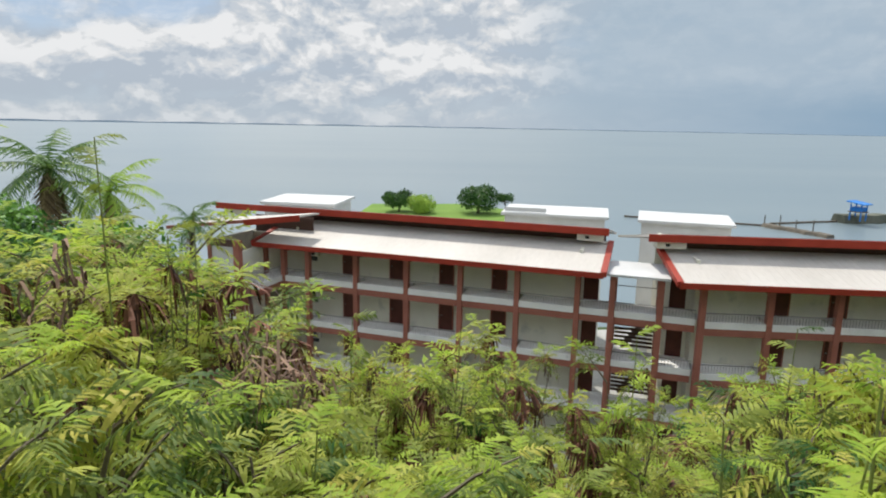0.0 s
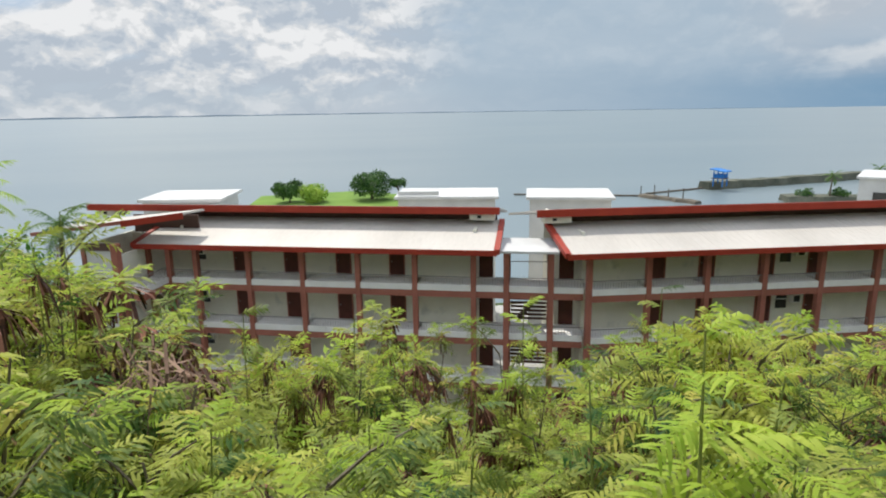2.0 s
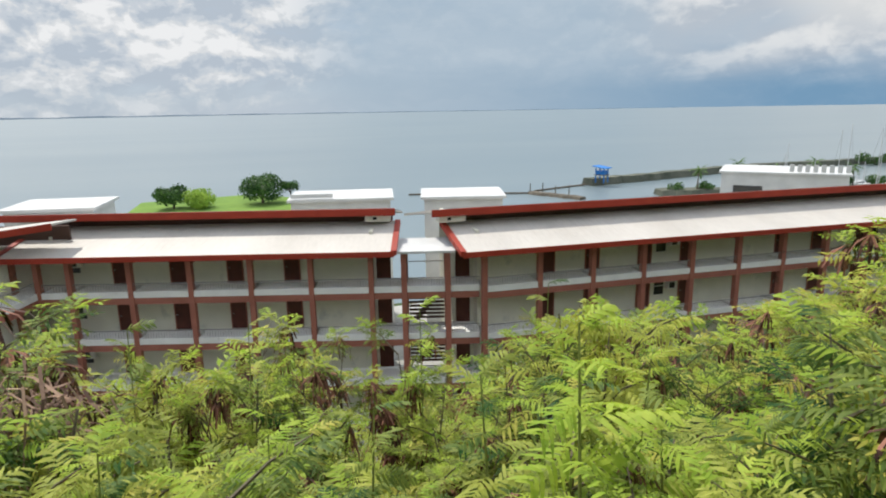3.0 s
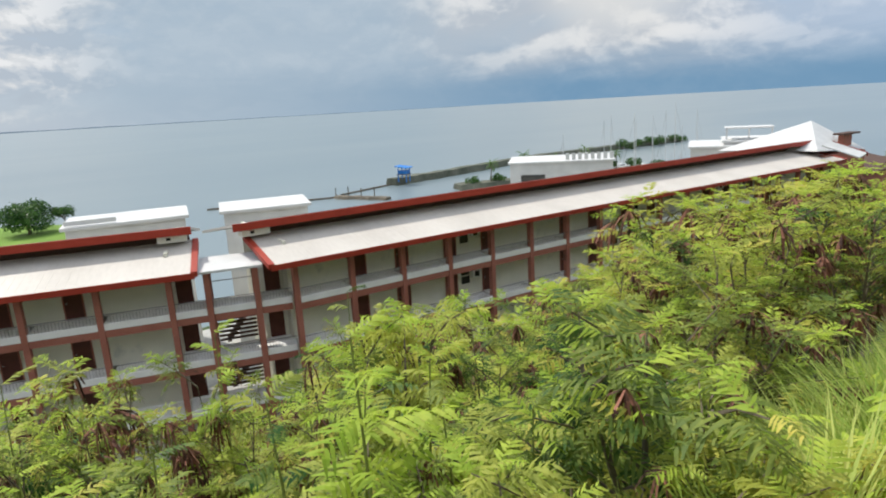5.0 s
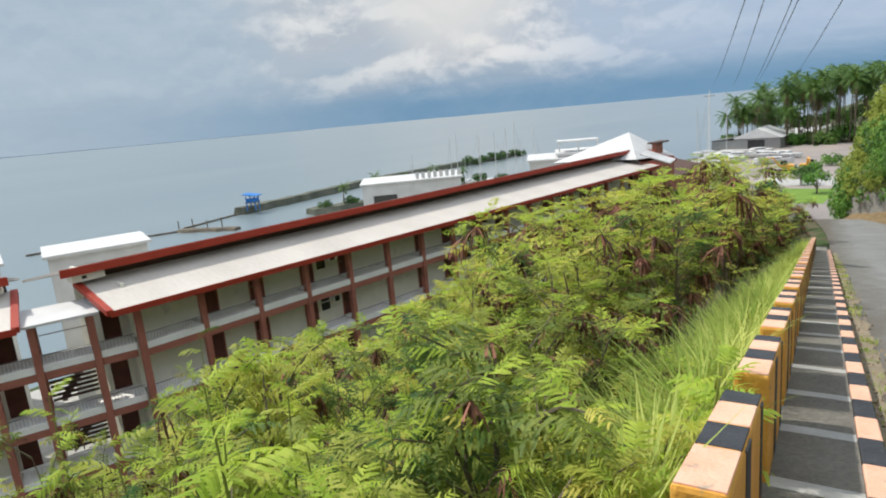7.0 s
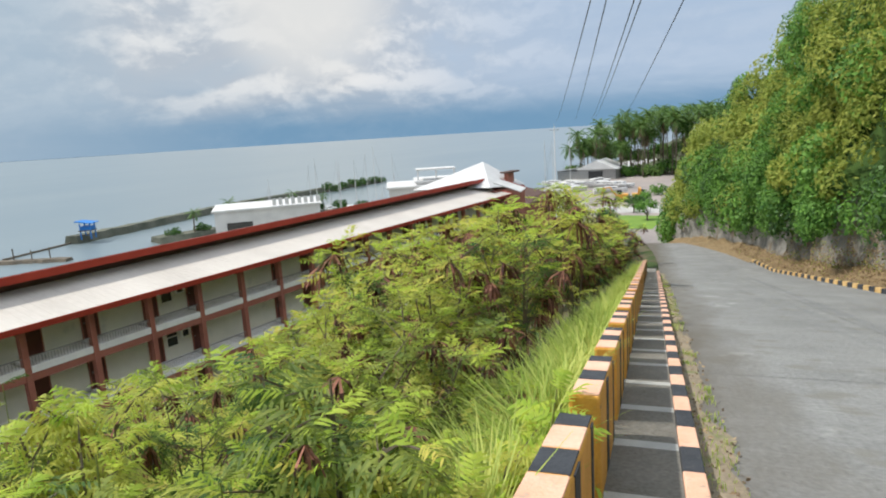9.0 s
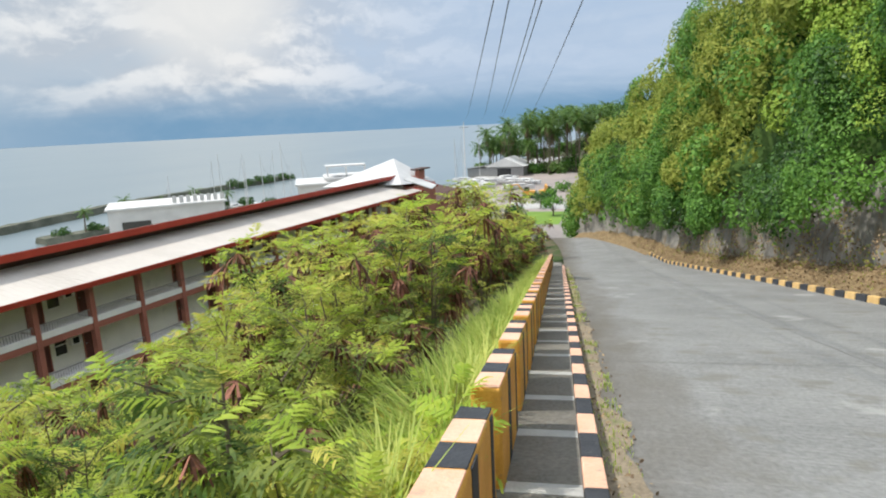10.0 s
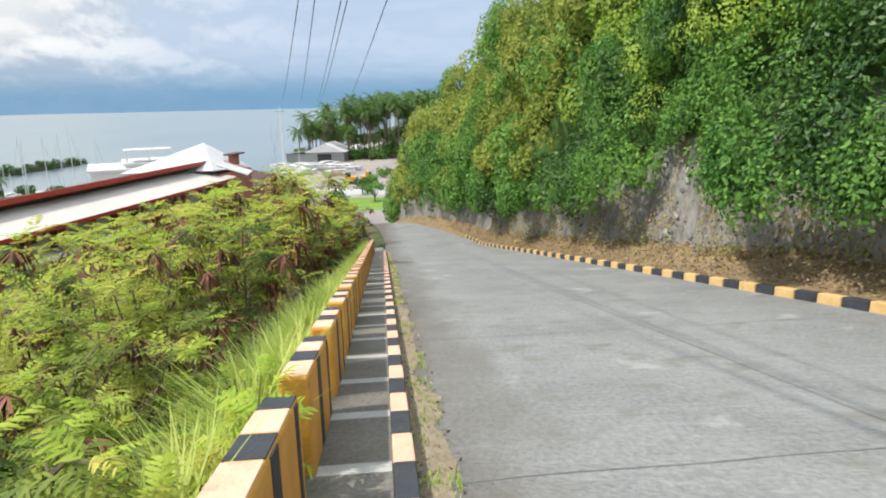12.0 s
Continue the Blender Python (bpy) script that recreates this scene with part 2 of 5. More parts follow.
M_ROOF = material("cream_roof_sheet", (0.50, 0.465, 0.42), (0.62, 0.58, 0.53), 0.35, 0.5, 0.2, 6, coords="Object", stretch=(1, 0.2, 1))
M_RED = material("red_fascia_paint", (0.27, 0.030, 0.017), (0.38, 0.048, 0.026), 0.8, 0.5, 0.1, 20)
M_BROWN = material("brown_paint", (0.27, 0.098, 0.068), (0.38, 0.145, 0.105), 0.7, 0.7, 0.2, 12, spots=((0.12, 0.07, 0.05), 1.1, 0.62))
M_DKBROWN = material("dark_brown_and_gap_shade", (0.085, 0.05, 0.04), (0.12, 0.07, 0.055), 1.0, 0.8)
M_WALLW = material("cream_wall_paint", (0.63, 0.61, 0.52), (0.76, 0.74, 0.64), 0.6, 0.8, 0.1, 15, spots=((0.52, 0.52, 0.47), 0.9, 0.62))
M_WHITE = material("white_paint", (0.52, 0.52, 0.515), (0.67, 0.67, 0.66), 0.5, 0.6, 0.1, 15, spots=((0.58, 0.58, 0.56), 1.2, 0.64))
M_BAND = material("pale_slab_paint", (0.70, 0.69, 0.67), (0.84, 0.83, 0.81), 0.9, 0.7, 0.1, 15, spots=((0.56, 0.54, 0.52), 1.6, 0.62))
M_DOOR = material("red_brown_door", (0.075, 0.022, 0.016), (0.12, 0.036, 0.026), 2.0, 0.5)
M_DARK = material("dark_glass", (0.02, 0.022, 0.024), (0.04, 0.042, 0.045), 2.0, 0.15, spec=0.5)
M_STEEL = material("grey_steel", (0.25, 0.25, 0.25), (0.38, 0.38, 0.37), 3.0, 0.45, metal=0.6)
M_RAIL = material("dark_rail_paint", (0.22, 0.21, 0.20), (0.30, 0.28, 0.27), 3.0, 0.5)
M_WIRE = material("black_cable", (0.03, 0.03, 0.035), (0.05, 0.05, 0.055), 3.0, 0.6)
M_BLUE = material("blue_tarpaulin", (0.02, 0.16, 0.50), (0.04, 0.25, 0.65), 1.0, 0.5)
M_TIMBER = material("weathered_timber", (0.10, 0.085, 0.065), (0.20, 0.17, 0.13), 1.0, 0.9)
M_BREAK = material("mossy_rubble", (0.06, 0.07, 0.05), (0.17, 0.17, 0.13), 0.3, 0.95, 0.5, 3, coords="World")
M_LEAF = material("feathery_green_leaf", (0.030, 0.105, 0.022), (0.55, 0.57, 0.10), 0.9, 0.6, coords="World", fine=0.45, bump_scale=4.0, trans=0.40, rand=0.10, per_object=0.3)
M_LEAF_Y = material("yellowing_leaf", (0.42, 0.44, 0.06), (0.66, 0.58, 0.13), 1.5, 0.6, coords="World", fine=0.35, bump_scale=5.0, trans=0.4, rand=0.2)
M_YOUNG = material("young_yellow_green_leaf", (0.30, 0.48, 0.05), (0.58, 0.66, 0.10), 2.5, 0.6, coords="World", fine=0.3, bump_scale=9.0, trans=0.5, rand=0.12)
M_GRASS = material("tall_grass_blade", (0.25, 0.40, 0.055), (0.63, 0.69, 0.20), 1.2, 0.6, coords="World", bump_scale=6.0, trans=0.4, rand=0.3)
M_POD = material("dry_brown_pod", (0.045, 0.021, 0.016), (0.31, 0.135, 0.09), 4.0, 0.8, coords="World", rand=0.4)
M_BARK = material("grey_brown_bark", (0.10, 0.08, 0.055), (0.20, 0.165, 0.12), 5.0, 0.9, 0.4, 30, coords="World")
M_VINE = material("broad_vine_leaf", (0.03, 0.11, 0.02), (0.22, 0.42, 0.075), 0.5, 0.5, coords="World", bump_scale=3.0, trans=0.3, rand=0.25, spec=0.2)
M_VINE_Y = material("light_bush_leaf", (0.16, 0.31, 0.045), (0.50, 0.64, 0.11), 0.4, 0.5, coords="World", bump_scale=3.0, trans=0.3, rand=0.18, spec=0.15)
M_OLIVE = material("olive_bush_leaf", (0.16, 0.24, 0.04), (0.48, 0.50, 0.11), 0.4, 0.6, coords="World", bump_scale=3.0, trans=0.4, rand=0.18, spec=0.15)
M_TREE = material("dark_tree_leaf", (0.02, 0.065, 0.015), (0.09, 0.19, 0.035), 0.4, 0.45, coords="World", bump_scale=2.0, trans=0.25, rand=0.4)
M_PALM = material("palm_leaf", (0.045, 0.12, 0.024), (0.17, 0.27, 0.06), 0.7, 0.5, coords="World", bump_scale=2.0, trans=0.25, rand=0.4)
M_DEAD = material("dead_palm_leaf", (0.14, 0.095, 0.06), (0.42, 0.31, 0.18), 2.0, 0.9, coords="World", rand=0.4)
M_UNDER = material("undergrowth_painted_shade", (0.02, 0.05, 0.01), (0.06, 0.11, 0.02), 0.8, 0.95, 0.8, 5, coords="World")


# ---------------------------------------------------------------- helpers
def obj_from(name, verts, faces, mats, parent=None, label="", smooth=False, mat_index=None):
    me = bpy.data.meshes.new(name)
    me.from_pydata(verts, [], faces)
    for m in (mats if isinstance(mats, (list, tuple)) else [mats]):
        me.materials.append(m)
    if mat_index is not None:
        me.polygons.foreach_set("material_index", mat_index)
    if smooth:
        me.polygons.foreach_set("use_smooth", [True] * len(me.polygons))
    me.update()
    ob = new(name, me)
    if parent:
        ob.parent = parent
    if label:
        ob["label"] = label
    return ob


def part(name, bm, mat, parent=None, label="", smooth=False):
    me = bpy.data.meshes.new(name)
    bmesh.ops.recalc_face_normals(bm, faces=bm.faces)
    bm.to_mesh(me)
    bm.free()
    me.materials.append(mat)
    if smooth:
        me.polygons.foreach_set("use_smooth", [True] * len(me.polygons))
    ob = new(name, me)
    if parent:
        ob.parent = parent
    if label:
        ob["label"] = label
    return ob


def add_box(bm, x0, x1, y0, y1, z0, z1, bevel=0.0):
    r = bmesh.ops.create_cube(bm, size=1.0, matrix=Matrix.Translation(((x0 + x1) / 2, (y0 + y1) / 2, (z0 + z1) / 2)) @ Matrix.Diagonal((abs(x1 - x0), abs(y1 - y0), abs(z1 - z0), 1)))
    if bevel:
        es = {e for v in r["verts"] for e in v.link_edges}
        bmesh.ops.bevel(bm, geom=list(es), offset=bevel, segments=2, affect="EDGES", profile=0.5)
    return bm


def box(x0, x1, y0, y1, z0, z1, bevel=0.0):
    return add_box(bmesh.new(), x0, x1, y0, y1, z0, z1, bevel)


def slab(corners, thick):
    """A sheet between four corners, thick metres deep downwards."""
    bm = bmesh.new()
    top = [bm.verts.new(c) for c in corners]
    low = [bm.verts.new((c[0], c[1], c[2] - thick)) for c in corners]
    bm.faces.new(top)
    bm.faces.new(low[::-1])
    n = len(top)
    for k in range(n):
        bm.faces.new((top[k], low[k], low[(k + 1) % n], top[(k + 1) % n]))
    return bm


def tube_data(points, radii, sides=6):
    """Vertices and faces of a tapered tube along points."""
    vs, fs = [], []
    pts = [Vector(p) for p in points]
    for k, p in enumerate(pts):
        t = (pts[min(k + 1, len(pts) - 1)] - pts[max(k - 1, 0)]).normalized()
        a = t.orthogonal().normalized()
        b = t.cross(a)
        for j in range(sides):
            an = 2 * math.pi * j / sides
            vs.append(tuple(p + (a * math.cos(an) + b * math.sin(an)) * radii[k]))
    for k in range(len(pts) - 1):
        for j in range(sides):
            j2 = (j + 1) % sides
            fs.append((k * sides + j, k * sides + j2, (k + 1) * sides + j2, (k + 1) * sides + j))
    fs.append(tuple(range(sides))[::-1])
    fs.append(tuple(range((len(pts) - 1) * sides, len(pts) * sides)))
    return vs, fs


def merge(chunks):
    vs, fs = [], []
    for v, f in chunks:
        o = len(vs)
        vs.extend(v)
        fs.extend(tuple(i + o for i in q) for q in f)
    return vs, fs


def thing(name, m, label, category, group="", kind=""):
    ob = new(name)
    ob.empty_display_size = 0.2
    ob.matrix_world = m
    return tagged(ob, label, category, group, kind)


def stamp(template, mats4):
    """Copies of a quad template (n,4,3) at each 4x4 of mats4, as one vertex and face array."""
    t = np.asarray(template).reshape(-1, 3)
    th = np.concatenate([t, np.ones((len(t), 1))], 1)
    allv = np.einsum("kij,nj->kni", np.asarray(mats4)[:, :3, :], th).reshape(-1, 3)
    nf = len(allv) // 4
    return allv, np.arange(nf * 4).reshape(-1, 4)


def quad_object(name, verts, faces, mats, parent=None, label="", mat_index=None):
    me = bpy.data.meshes.new(name)
    me.vertices.add(len(verts))
    me.vertices.foreach_set("co", np.asarray(verts, dtype=np.float32).ravel())
    me.loops.add(faces.size)
    me.loops.foreach_set("vertex_index", faces.ravel().astype(np.int32))
    me.polygons.add(len(faces))
    me.polygons.foreach_set("loop_start", np.arange(0, faces.size, 4, dtype=np.int32))
    for m in (mats if isinstance(mats, (list, tuple)) else [mats]):
        me.materials.append(m)
    if mat_index is not None:
        me.polygons.foreach_set("material_index", np.asarray(mat_index, dtype=np.int32))
    me.update(calc_edges=True)
    ob = new(name, me)
    if parent:
        ob.parent = parent
    if label:
        ob["label"] = label
    return ob


rng = np.random.default_rng(7)

# ---------------------------------------------------------------- plan of the road
ORIGIN = np.array([0.313, -0.715])           # where the roadside line s = 0, d = 0 starts
U = np.array([0.9914, 0.1306])               # downhill along the road
V = np.array([-0.1306, 0.9914])              # towards the sea
SLOPE, ROAD_Z = 0.189, -1.42
YARD_Z, SEA_Z = -19.7, -21.5


def at(s, d, z=None, up=0.0):
    p = ORIGIN + U * s + V * d
    return (p[0], p[1], (road_z(s) if z is None else z) + up)


def road_z(s):
    s = max(s, -30)
    z = ROAD_Z - SLOPE * min(s, 38) - 0.115 * min(max(s - 38, 0), 22) - 0.225 * max(s - 60, 0)
    return max(z, YARD_Z + 0.05)


def bend(s):
    """The road swings towards the sea further down."""
    return 0.0066 * min(max(0.0, s - 38), 28) ** 2


def to_sd(x, y):
    r = np.array([x, y]) - ORIGIN
    return float(r @ U), float(r @ V)


def right_kerb(s):
    return -7.25 + 1.0 * min(max((s - 5) / 30.0, 0), 1.3) + bend(s)


def ground_z(x, y):
    s, d = to_sd(x, y)
    rz = road_z(s)
    d -= bend(s) * 0.35
    if d > 0.62:
        z = rz + 0.10 - (d - 0.62) * 0.72
        return max(z, YARD_Z)
    if d + bend(s) * 0.35 < right_kerb(s) - 0.1:
        return max(rz, YARD_Z)
    return rz - 0.12


def make_ground():
    xs = np.concatenate([[-4000, -400, -150, -100, -80], np.arange(-60, 120, 2.0), np.arange(120, 330, 10.0), [500, 4000]])
    ys = np.concatenate([[-4000, -400, -120, -80], np.arange(-60, 56, 2.0), [60, 62]])
    vs, fs = [], []
    for yy in ys:
        for xx in xs:
            z = ground_z(xx, yy)
            if yy > 61:
                z = SEA_Z - 1.0
            vs.append((xx, yy, z))
    n = len(xs)
    for j in range(len(ys) - 1):
        for i in range(n - 1):
            fs.append((j * n + i, j * n + i + 1, (j + 1) * n + i + 1, (j + 1) * n + i))
    g = obj_from("ground", vs, fs, M_SOIL, smooth=True)
    tagged(g, "brown earth hillside falling to the building yard", "ground", kind="structure")


make_ground()

bm = bmesh.new()
bm_pts = [bm.verts.new((4900 * math.cos(math.pi * k / 64), 4900 * math.sin(math.pi * k / 64) + 30, SEA_Z)) for k in range(-6, 71)]
bm.faces.new(bm_pts)
tagged(part("water", bm, M_SEA), "calm grey-blue sea under a cloudy sky", "sea", kind="structure")


# ---------------------------------------------------------------- road, kerbs, walkway, posts
def strip_mesh(name, edge_a, edge_b, s0, s1, step, mat, label, cat, up=0.0, thick=0.0):
    vs, fs = [], []
    ss = np.arange(s0, s1 + 1e-6, step)
    for s in ss:
        vs.append(at(s, edge_a(s), up=up))
        vs.append(at(s, edge_b(s), up=up))
    for k in range(len(ss) - 1):
        fs.append((2 * k, 2 * k + 1, 2 * k + 3, 2 * k + 2))
    return tagged(obj_from(name, vs, fs, mat), label, cat, kind="structure")


strip_mesh("road", lambda s: right_kerb(s) - 0.02, lambda s: -0.145 + bend(s) * 0.35, -30, 130, 1.0, M_CONC_ROAD, "grey broom-finished concrete road running steeply downhill", "road")


def sheared_box(s0, s1, d0, d1, up0, up1, bevel=0.0):
    """A block that follows the road's fall."""
    bm = box(s0, s1, d0, d1, up0, up1, bevel)
    for v in bm.verts:
        v.co = Vector(at(v.co.x, v.co.y, up=v.co.z))
    return bm


walkway = tagged(part("pavement", sheared_box(-12, 37.9, 0.0, 0.67, -0.3, 0.115), M_WALK), "narrow dark concrete walkway beside the posts", "pavement", kind="structure")
for k in range(-6, 32):
    s = 3.37 + 1.05 * k
    part("joint_strip", sheared_box(s - 0.03, s + 0.13, 0.004, 0.455, 0.10, 0.119), M_STRIP, walkway)

kerb_l = thing("kerb", Matrix.Identity(4), "peach and black striped concrete kerb beside the walkway", "kerb", kind="structure")
for k in range(-14, 60):
    s = 3.46 + 0.515 * k
    part("kerb_stone", sheared_box(s + 0.002, s + 0.513, -0.145, -0.003, -0.1, 0.13, 0.012), M_KERB_Y if k % 2 == 0 else M_BLACK, kerb_l)

kerb_r = thing("kerb", Matrix.Identity(4), "yellow and black striped concrete kerb below the stone wall", "kerb", kind="structure")
for k in range(-10, 66):
    s = 8.135 + 0.53 * k
    d = right_kerb(s + 0.26)
    part("kerb_stone", sheared_box(s + 0.004, s + 0.526, d - 0.16, d, -0.1, 0.17, 0.02), M_BLACK if k % 2 == 0 else M_KERB_R, kerb_r)


bm = bmesh.new()
bm.faces.new([bm.verts.new(p) for p in ((-40, 43.5, YARD_Z + 0.05), (60, 32, YARD_Z + 0.05), (60, 59, YARD_Z + 0.05), (-40, 59, YARD_Z + 0.05))])
tagged(part("pavement", bm, M_STRIP), "pale concrete yard between building and sea", "pavement", kind="structure")
bm = bmesh.new()
bm.faces.new([bm.verts.new(p) for p in ((-30, 24, YARD_Z + 0.07), (4, 24, YARD_Z + 0.07), (80, 16, YARD_Z + 0.07), (80, 27.5, YARD_Z + 0.07), (14, 33.4, YARD_Z + 0.07), (-30, 46, YARD_Z + 0.07))])
tagged(part("pavement", bm, M_STRIP), "pale concrete drive along the front of the apartment wings", "pavement", kind="structure")
bm = bmesh.new()
bm.faces.new([bm.verts.new(p) for p in ((96, 0, YARD_Z + 0.06), (235, -6, YARD_Z + 0.06), (235, 56, YARD_Z + 0.06), (96, 40, YARD_Z + 0.06))])
tagged(part("pavement", bm, material("yard_gravel", (0.22, 0.20, 0.19), (0.36, 0.31, 0.28), 0.08, 0.95, 0.3, 2, coords="World")), "pinkish grey gravel marina yard", "yard", kind="structure")
M_JOINT = material("tar_joint", (0.13, 0.13, 0.13), (0.22, 0.22, 0.215), 3, 0.9, coords="World")


def road_line(points, w):
    vs, fs = [], []
    for k, (s, d) in enumerate(points):
        s2, d2 = points[min(k + 1, len(points) - 1)]
        s1, d1 = points[max(k - 1, 0)]
        t = Vector((s2 - s1, d2 - d1, 0)).normalized()
        for sg in (-1, 1):
            vs.append(at(s - t.y * w * sg, d + t.x * w * sg, up=0.004))
    for k in range(len(points) - 1):
        fs.append((2 * k, 2 * k + 1, 2 * k + 3, 2 * k + 2))
    return tagged(obj_from("road_joint", vs, fs, M_JOINT), "dark narrow joint between road slabs", "joint", kind="structure")


road_line([(s, -3.62 + 0.025 * noise.noise((s * 1.7, 0, 0))) for s in np.arange(-10, 70, 0.25)], 0.009)
for k in range(-2, 12):
    s0 = 3.36 + 4.5 * k
    road_line([(s0 + 0.03 * noise.noise((d * 1.3, k, 0)), d) for d in np.arange(-7.0, -0.2, 0.2)], 0.008)


def barrier_post(k):
    s0, L, H = 3.38 + 1.66 * k, 1.26, 0.64
    d0, d1 = 0.46, 0.64
    ob = thing("barrier_post", Matrix.Identity(4), "orange and black striped concrete barrier post on the walkway edge", "barrier post", "row of barrier posts")
    part("block", sheared_box(s0, s0 + L, d0, d1, 0.0, 0.115 + H, 0.022), M_ORANGE, ob)
    # painted bands on top, in sunlit peach, and down the side towards the walkway
    for a, c, m in ((0.0, 0.40, M_KERB_Y), (0.40, 0.70, M_BLACK), (0.70, 1.03, M_KERB_Y), (1.03, L, M_BLACK)):
        part("top_band", sheared_box(s0 + a + 0.014, s0 + c - 0.001 - (0.012 if c == L else 0), d0 + 0.010, d1 - 0.010, 0.115 + H - 0.02, 0.115 + H + 0.004, 0.003), m, ob)
        if m is M_BLACK:
            part("side_band", sheared_box(s0 + a + 0.05, s0 + c - 0.09, d0 - 0.004, d0 + 0.02, 0.118, 0.115 + H - 0.012), m, ob)
    return ob


for k in range(-2, 18):
    barrier_post(k)


# ---------------------------------------------------------------- the apartment building
F_TOP, STOREY = -10.4, 3.0
FLOORS = [F_TOP - STOREY * k for k in range(4)]


def wing_pose(x, y, deg):
    return pose(x, y, 0, 0, 0, deg)


def railing(parent, x0, x1, z, pale):
    h = 0.72 if pale else 0.50
    mat = M_BAND if pale else M_RAIL
    ob = part("railing", box(x0, x1, 0.10, 0.14, z + h - 0.05, z + h), mat, parent)
    bm = bmesh.new()
    n = int((x1 - x0) / 0.16)
    for k in range(n + 1):
        x = x0 + (x1 - x0) * k / n
        add_box(bm, x - 0.008, x + 0.008, 0.112, 0.128, z, z + h - 0.05)
    tagged(part("infill_grille", bm, mat, ob), kind="stuff")


def wing_bay(parent, x0, x1, z, door, window, level):
    """One bay of the gallery: slab edge, beam, wall, door, vents, rail."""
    part("slab_edge", box(x0 + 0.16, x1 - 0.16, -0.02, 1.75, z - 0.38, z), M_BAND, parent)
    part("beam", box(x0 + 0.16, x1 - 0.16, 0.02, 0.30, z - 0.80, z - 0.383), M_BROWN, parent)
    part("wall_panel", box(x0, x1, 1.6, 1.8, z, z + 2.62), M_WALLW, parent)
    railing(parent, x0 + 0.17, x1 - 0.17, z, level >= 2)
    if door is not None:
        xc = x0 + door * (x1 - x0)
        dr = part("door", box(xc - 0.45, xc + 0.45, 1.55, 1.597, z + 0.02, z + 2.1, 0.01), M_DOOR, parent)
        part("door_handle", box(xc - 0.38, xc - 0.30, 1.50, 1.548, z + 0.98, z + 1.02), M_STEEL, dr)
        part("door_frame", box(xc - 0.52, xc - 0.452, 1.53, 1.597, z + 0.02, z + 2.17), M_BROWN, dr)
        part("door_frame", box(xc + 0.452, xc + 0.52, 1.53, 1.597, z + 0.02, z + 2.17), M_BROWN, dr)
    if window is not None:
        xc = x0 + window * (x1 - x0)
        w = part("window", box(xc - 0.35, xc + 0.35, 1.56, 1.597, z + 0.85, z + 2.0), M_DARK, parent)
        part("window_frame", box(xc - 0.40, xc + 0.40, 1.55, 1.596, z + 1.42, z + 1.48), M_BAND, w)
    if level == 0:
        part("lamp", box(x0 + 0.30, x0 + 0.46, 0.05, 0.20, -8.34, -8.243, 0.02), M_WHITE, parent)
    if window is not None or (door is not None and level < 2 and x1 > 25):
        xc = x0 + 0.86 * (x1 - x0)
        ac = part("air_conditioner", box(xc - 0.38, xc + 0.38, 1.25, 1.597, z + 1.25, z + 1.80, 0.03), M_BAND, parent)
        part("fan_grille", box(xc - 0.25, xc + 0.15, 1.235, 1.249, z + 1.32, z + 1.73), M_DARK, ac)
    for off in (0.30, 0.38):
        xc = x0 + off * (x1 - x0)
        part("vent", box(xc - 0.10, xc + 0.10, 1.57, 1.597, z + 1.75, z + 2.05), M_DARK, parent)


def wing_roof(ob, xa, xb, ua, ub):
    """Lower lean-to roof from xa to xb, and the higher roof behind it from ua to ub, with red fascias."""
    part("lower_roof", slab([(xa, -0.9, -8.03), (xb, -0.9, -8.03), (xb, 4.05, -7.06), (xa, 4.05, -7.06)], 0.10), M_ROOF, ob, "cream metal sheet roof")
    bm = bmesh.new()
    x = xa + 0.25
    while x < xb - 0.1:
        for c in ((x, -0.88, -8.205), ):
            vs = [bm.verts.new(v) for v in ((x, -0.88, -8.028), (x + 0.03, -0.88, -8.028), (x + 0.03, 4.04, -7.063), (x, 4.04, -7.063))]
            vt = [bm.verts.new((v.co.x, v.co.y, v.co.z + 0.007)) for v in vs]
            bm.faces.new(vt)
            for q in range(4):
                bm.faces.new((vs[q], vs[(q + 1) % 4], vt[(q + 1) % 4], vt[q]))
        x += 0.45
    part("roof_ribs", bm, M_ROOF, ob)
    part("eave_fascia", box(xa - 0.06, xb + 0.06, -0.97, -0.903, -8.34, -8.01), M_RED, ob, "red painted eave board")
    for x in (xa - 0.03, xb + 0.03):
        part("barge_board", slab([(x - 0.17, -0.90, -7.95), (x + 0.17, -0.90, -7.95), (x + 0.17, 4.0, -6.98), (x - 0.17, 4.0, -6.98)], 0.3), M_RED, ob)
    part("soffit", box(xa, xb, -0.85, 4.0, -8.24, -8.215), M_WALLW, ob)
    # dark wall colour stands in for the shaded gap below the upper roof
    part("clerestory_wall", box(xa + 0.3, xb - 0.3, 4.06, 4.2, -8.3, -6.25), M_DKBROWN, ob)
    part("upper_roof", slab([(ua, 2.8, -6.06), (ub, 2.8, -6.06), (ub, 12.2, -7.75), (ua, 12.2, -7.75)], 0.16), M_ROOF, ob)
    # white end boxes; a dark plate stands in for each hole's shaded inside
    for ga, gb in ((ua + 0.5, ua + 2.2), (ub - 1.9, ub - 0.3)):
        part("soffit_box", box(ga, gb, 3.0, 3.9, -6.93, -6.52), M_WALLW, ob)
        part("soffit_hole", box(ga + 0.5, ga + 0.75, 2.985, 2.999, -6.80, -6.62), M_DARK, ob)
    part("upper_fascia", box(ua - 0.05, ub + 0.05, 2.70, 2.797, -6.50, -6.05), M_RED, ob, "red painted upper roof edge")


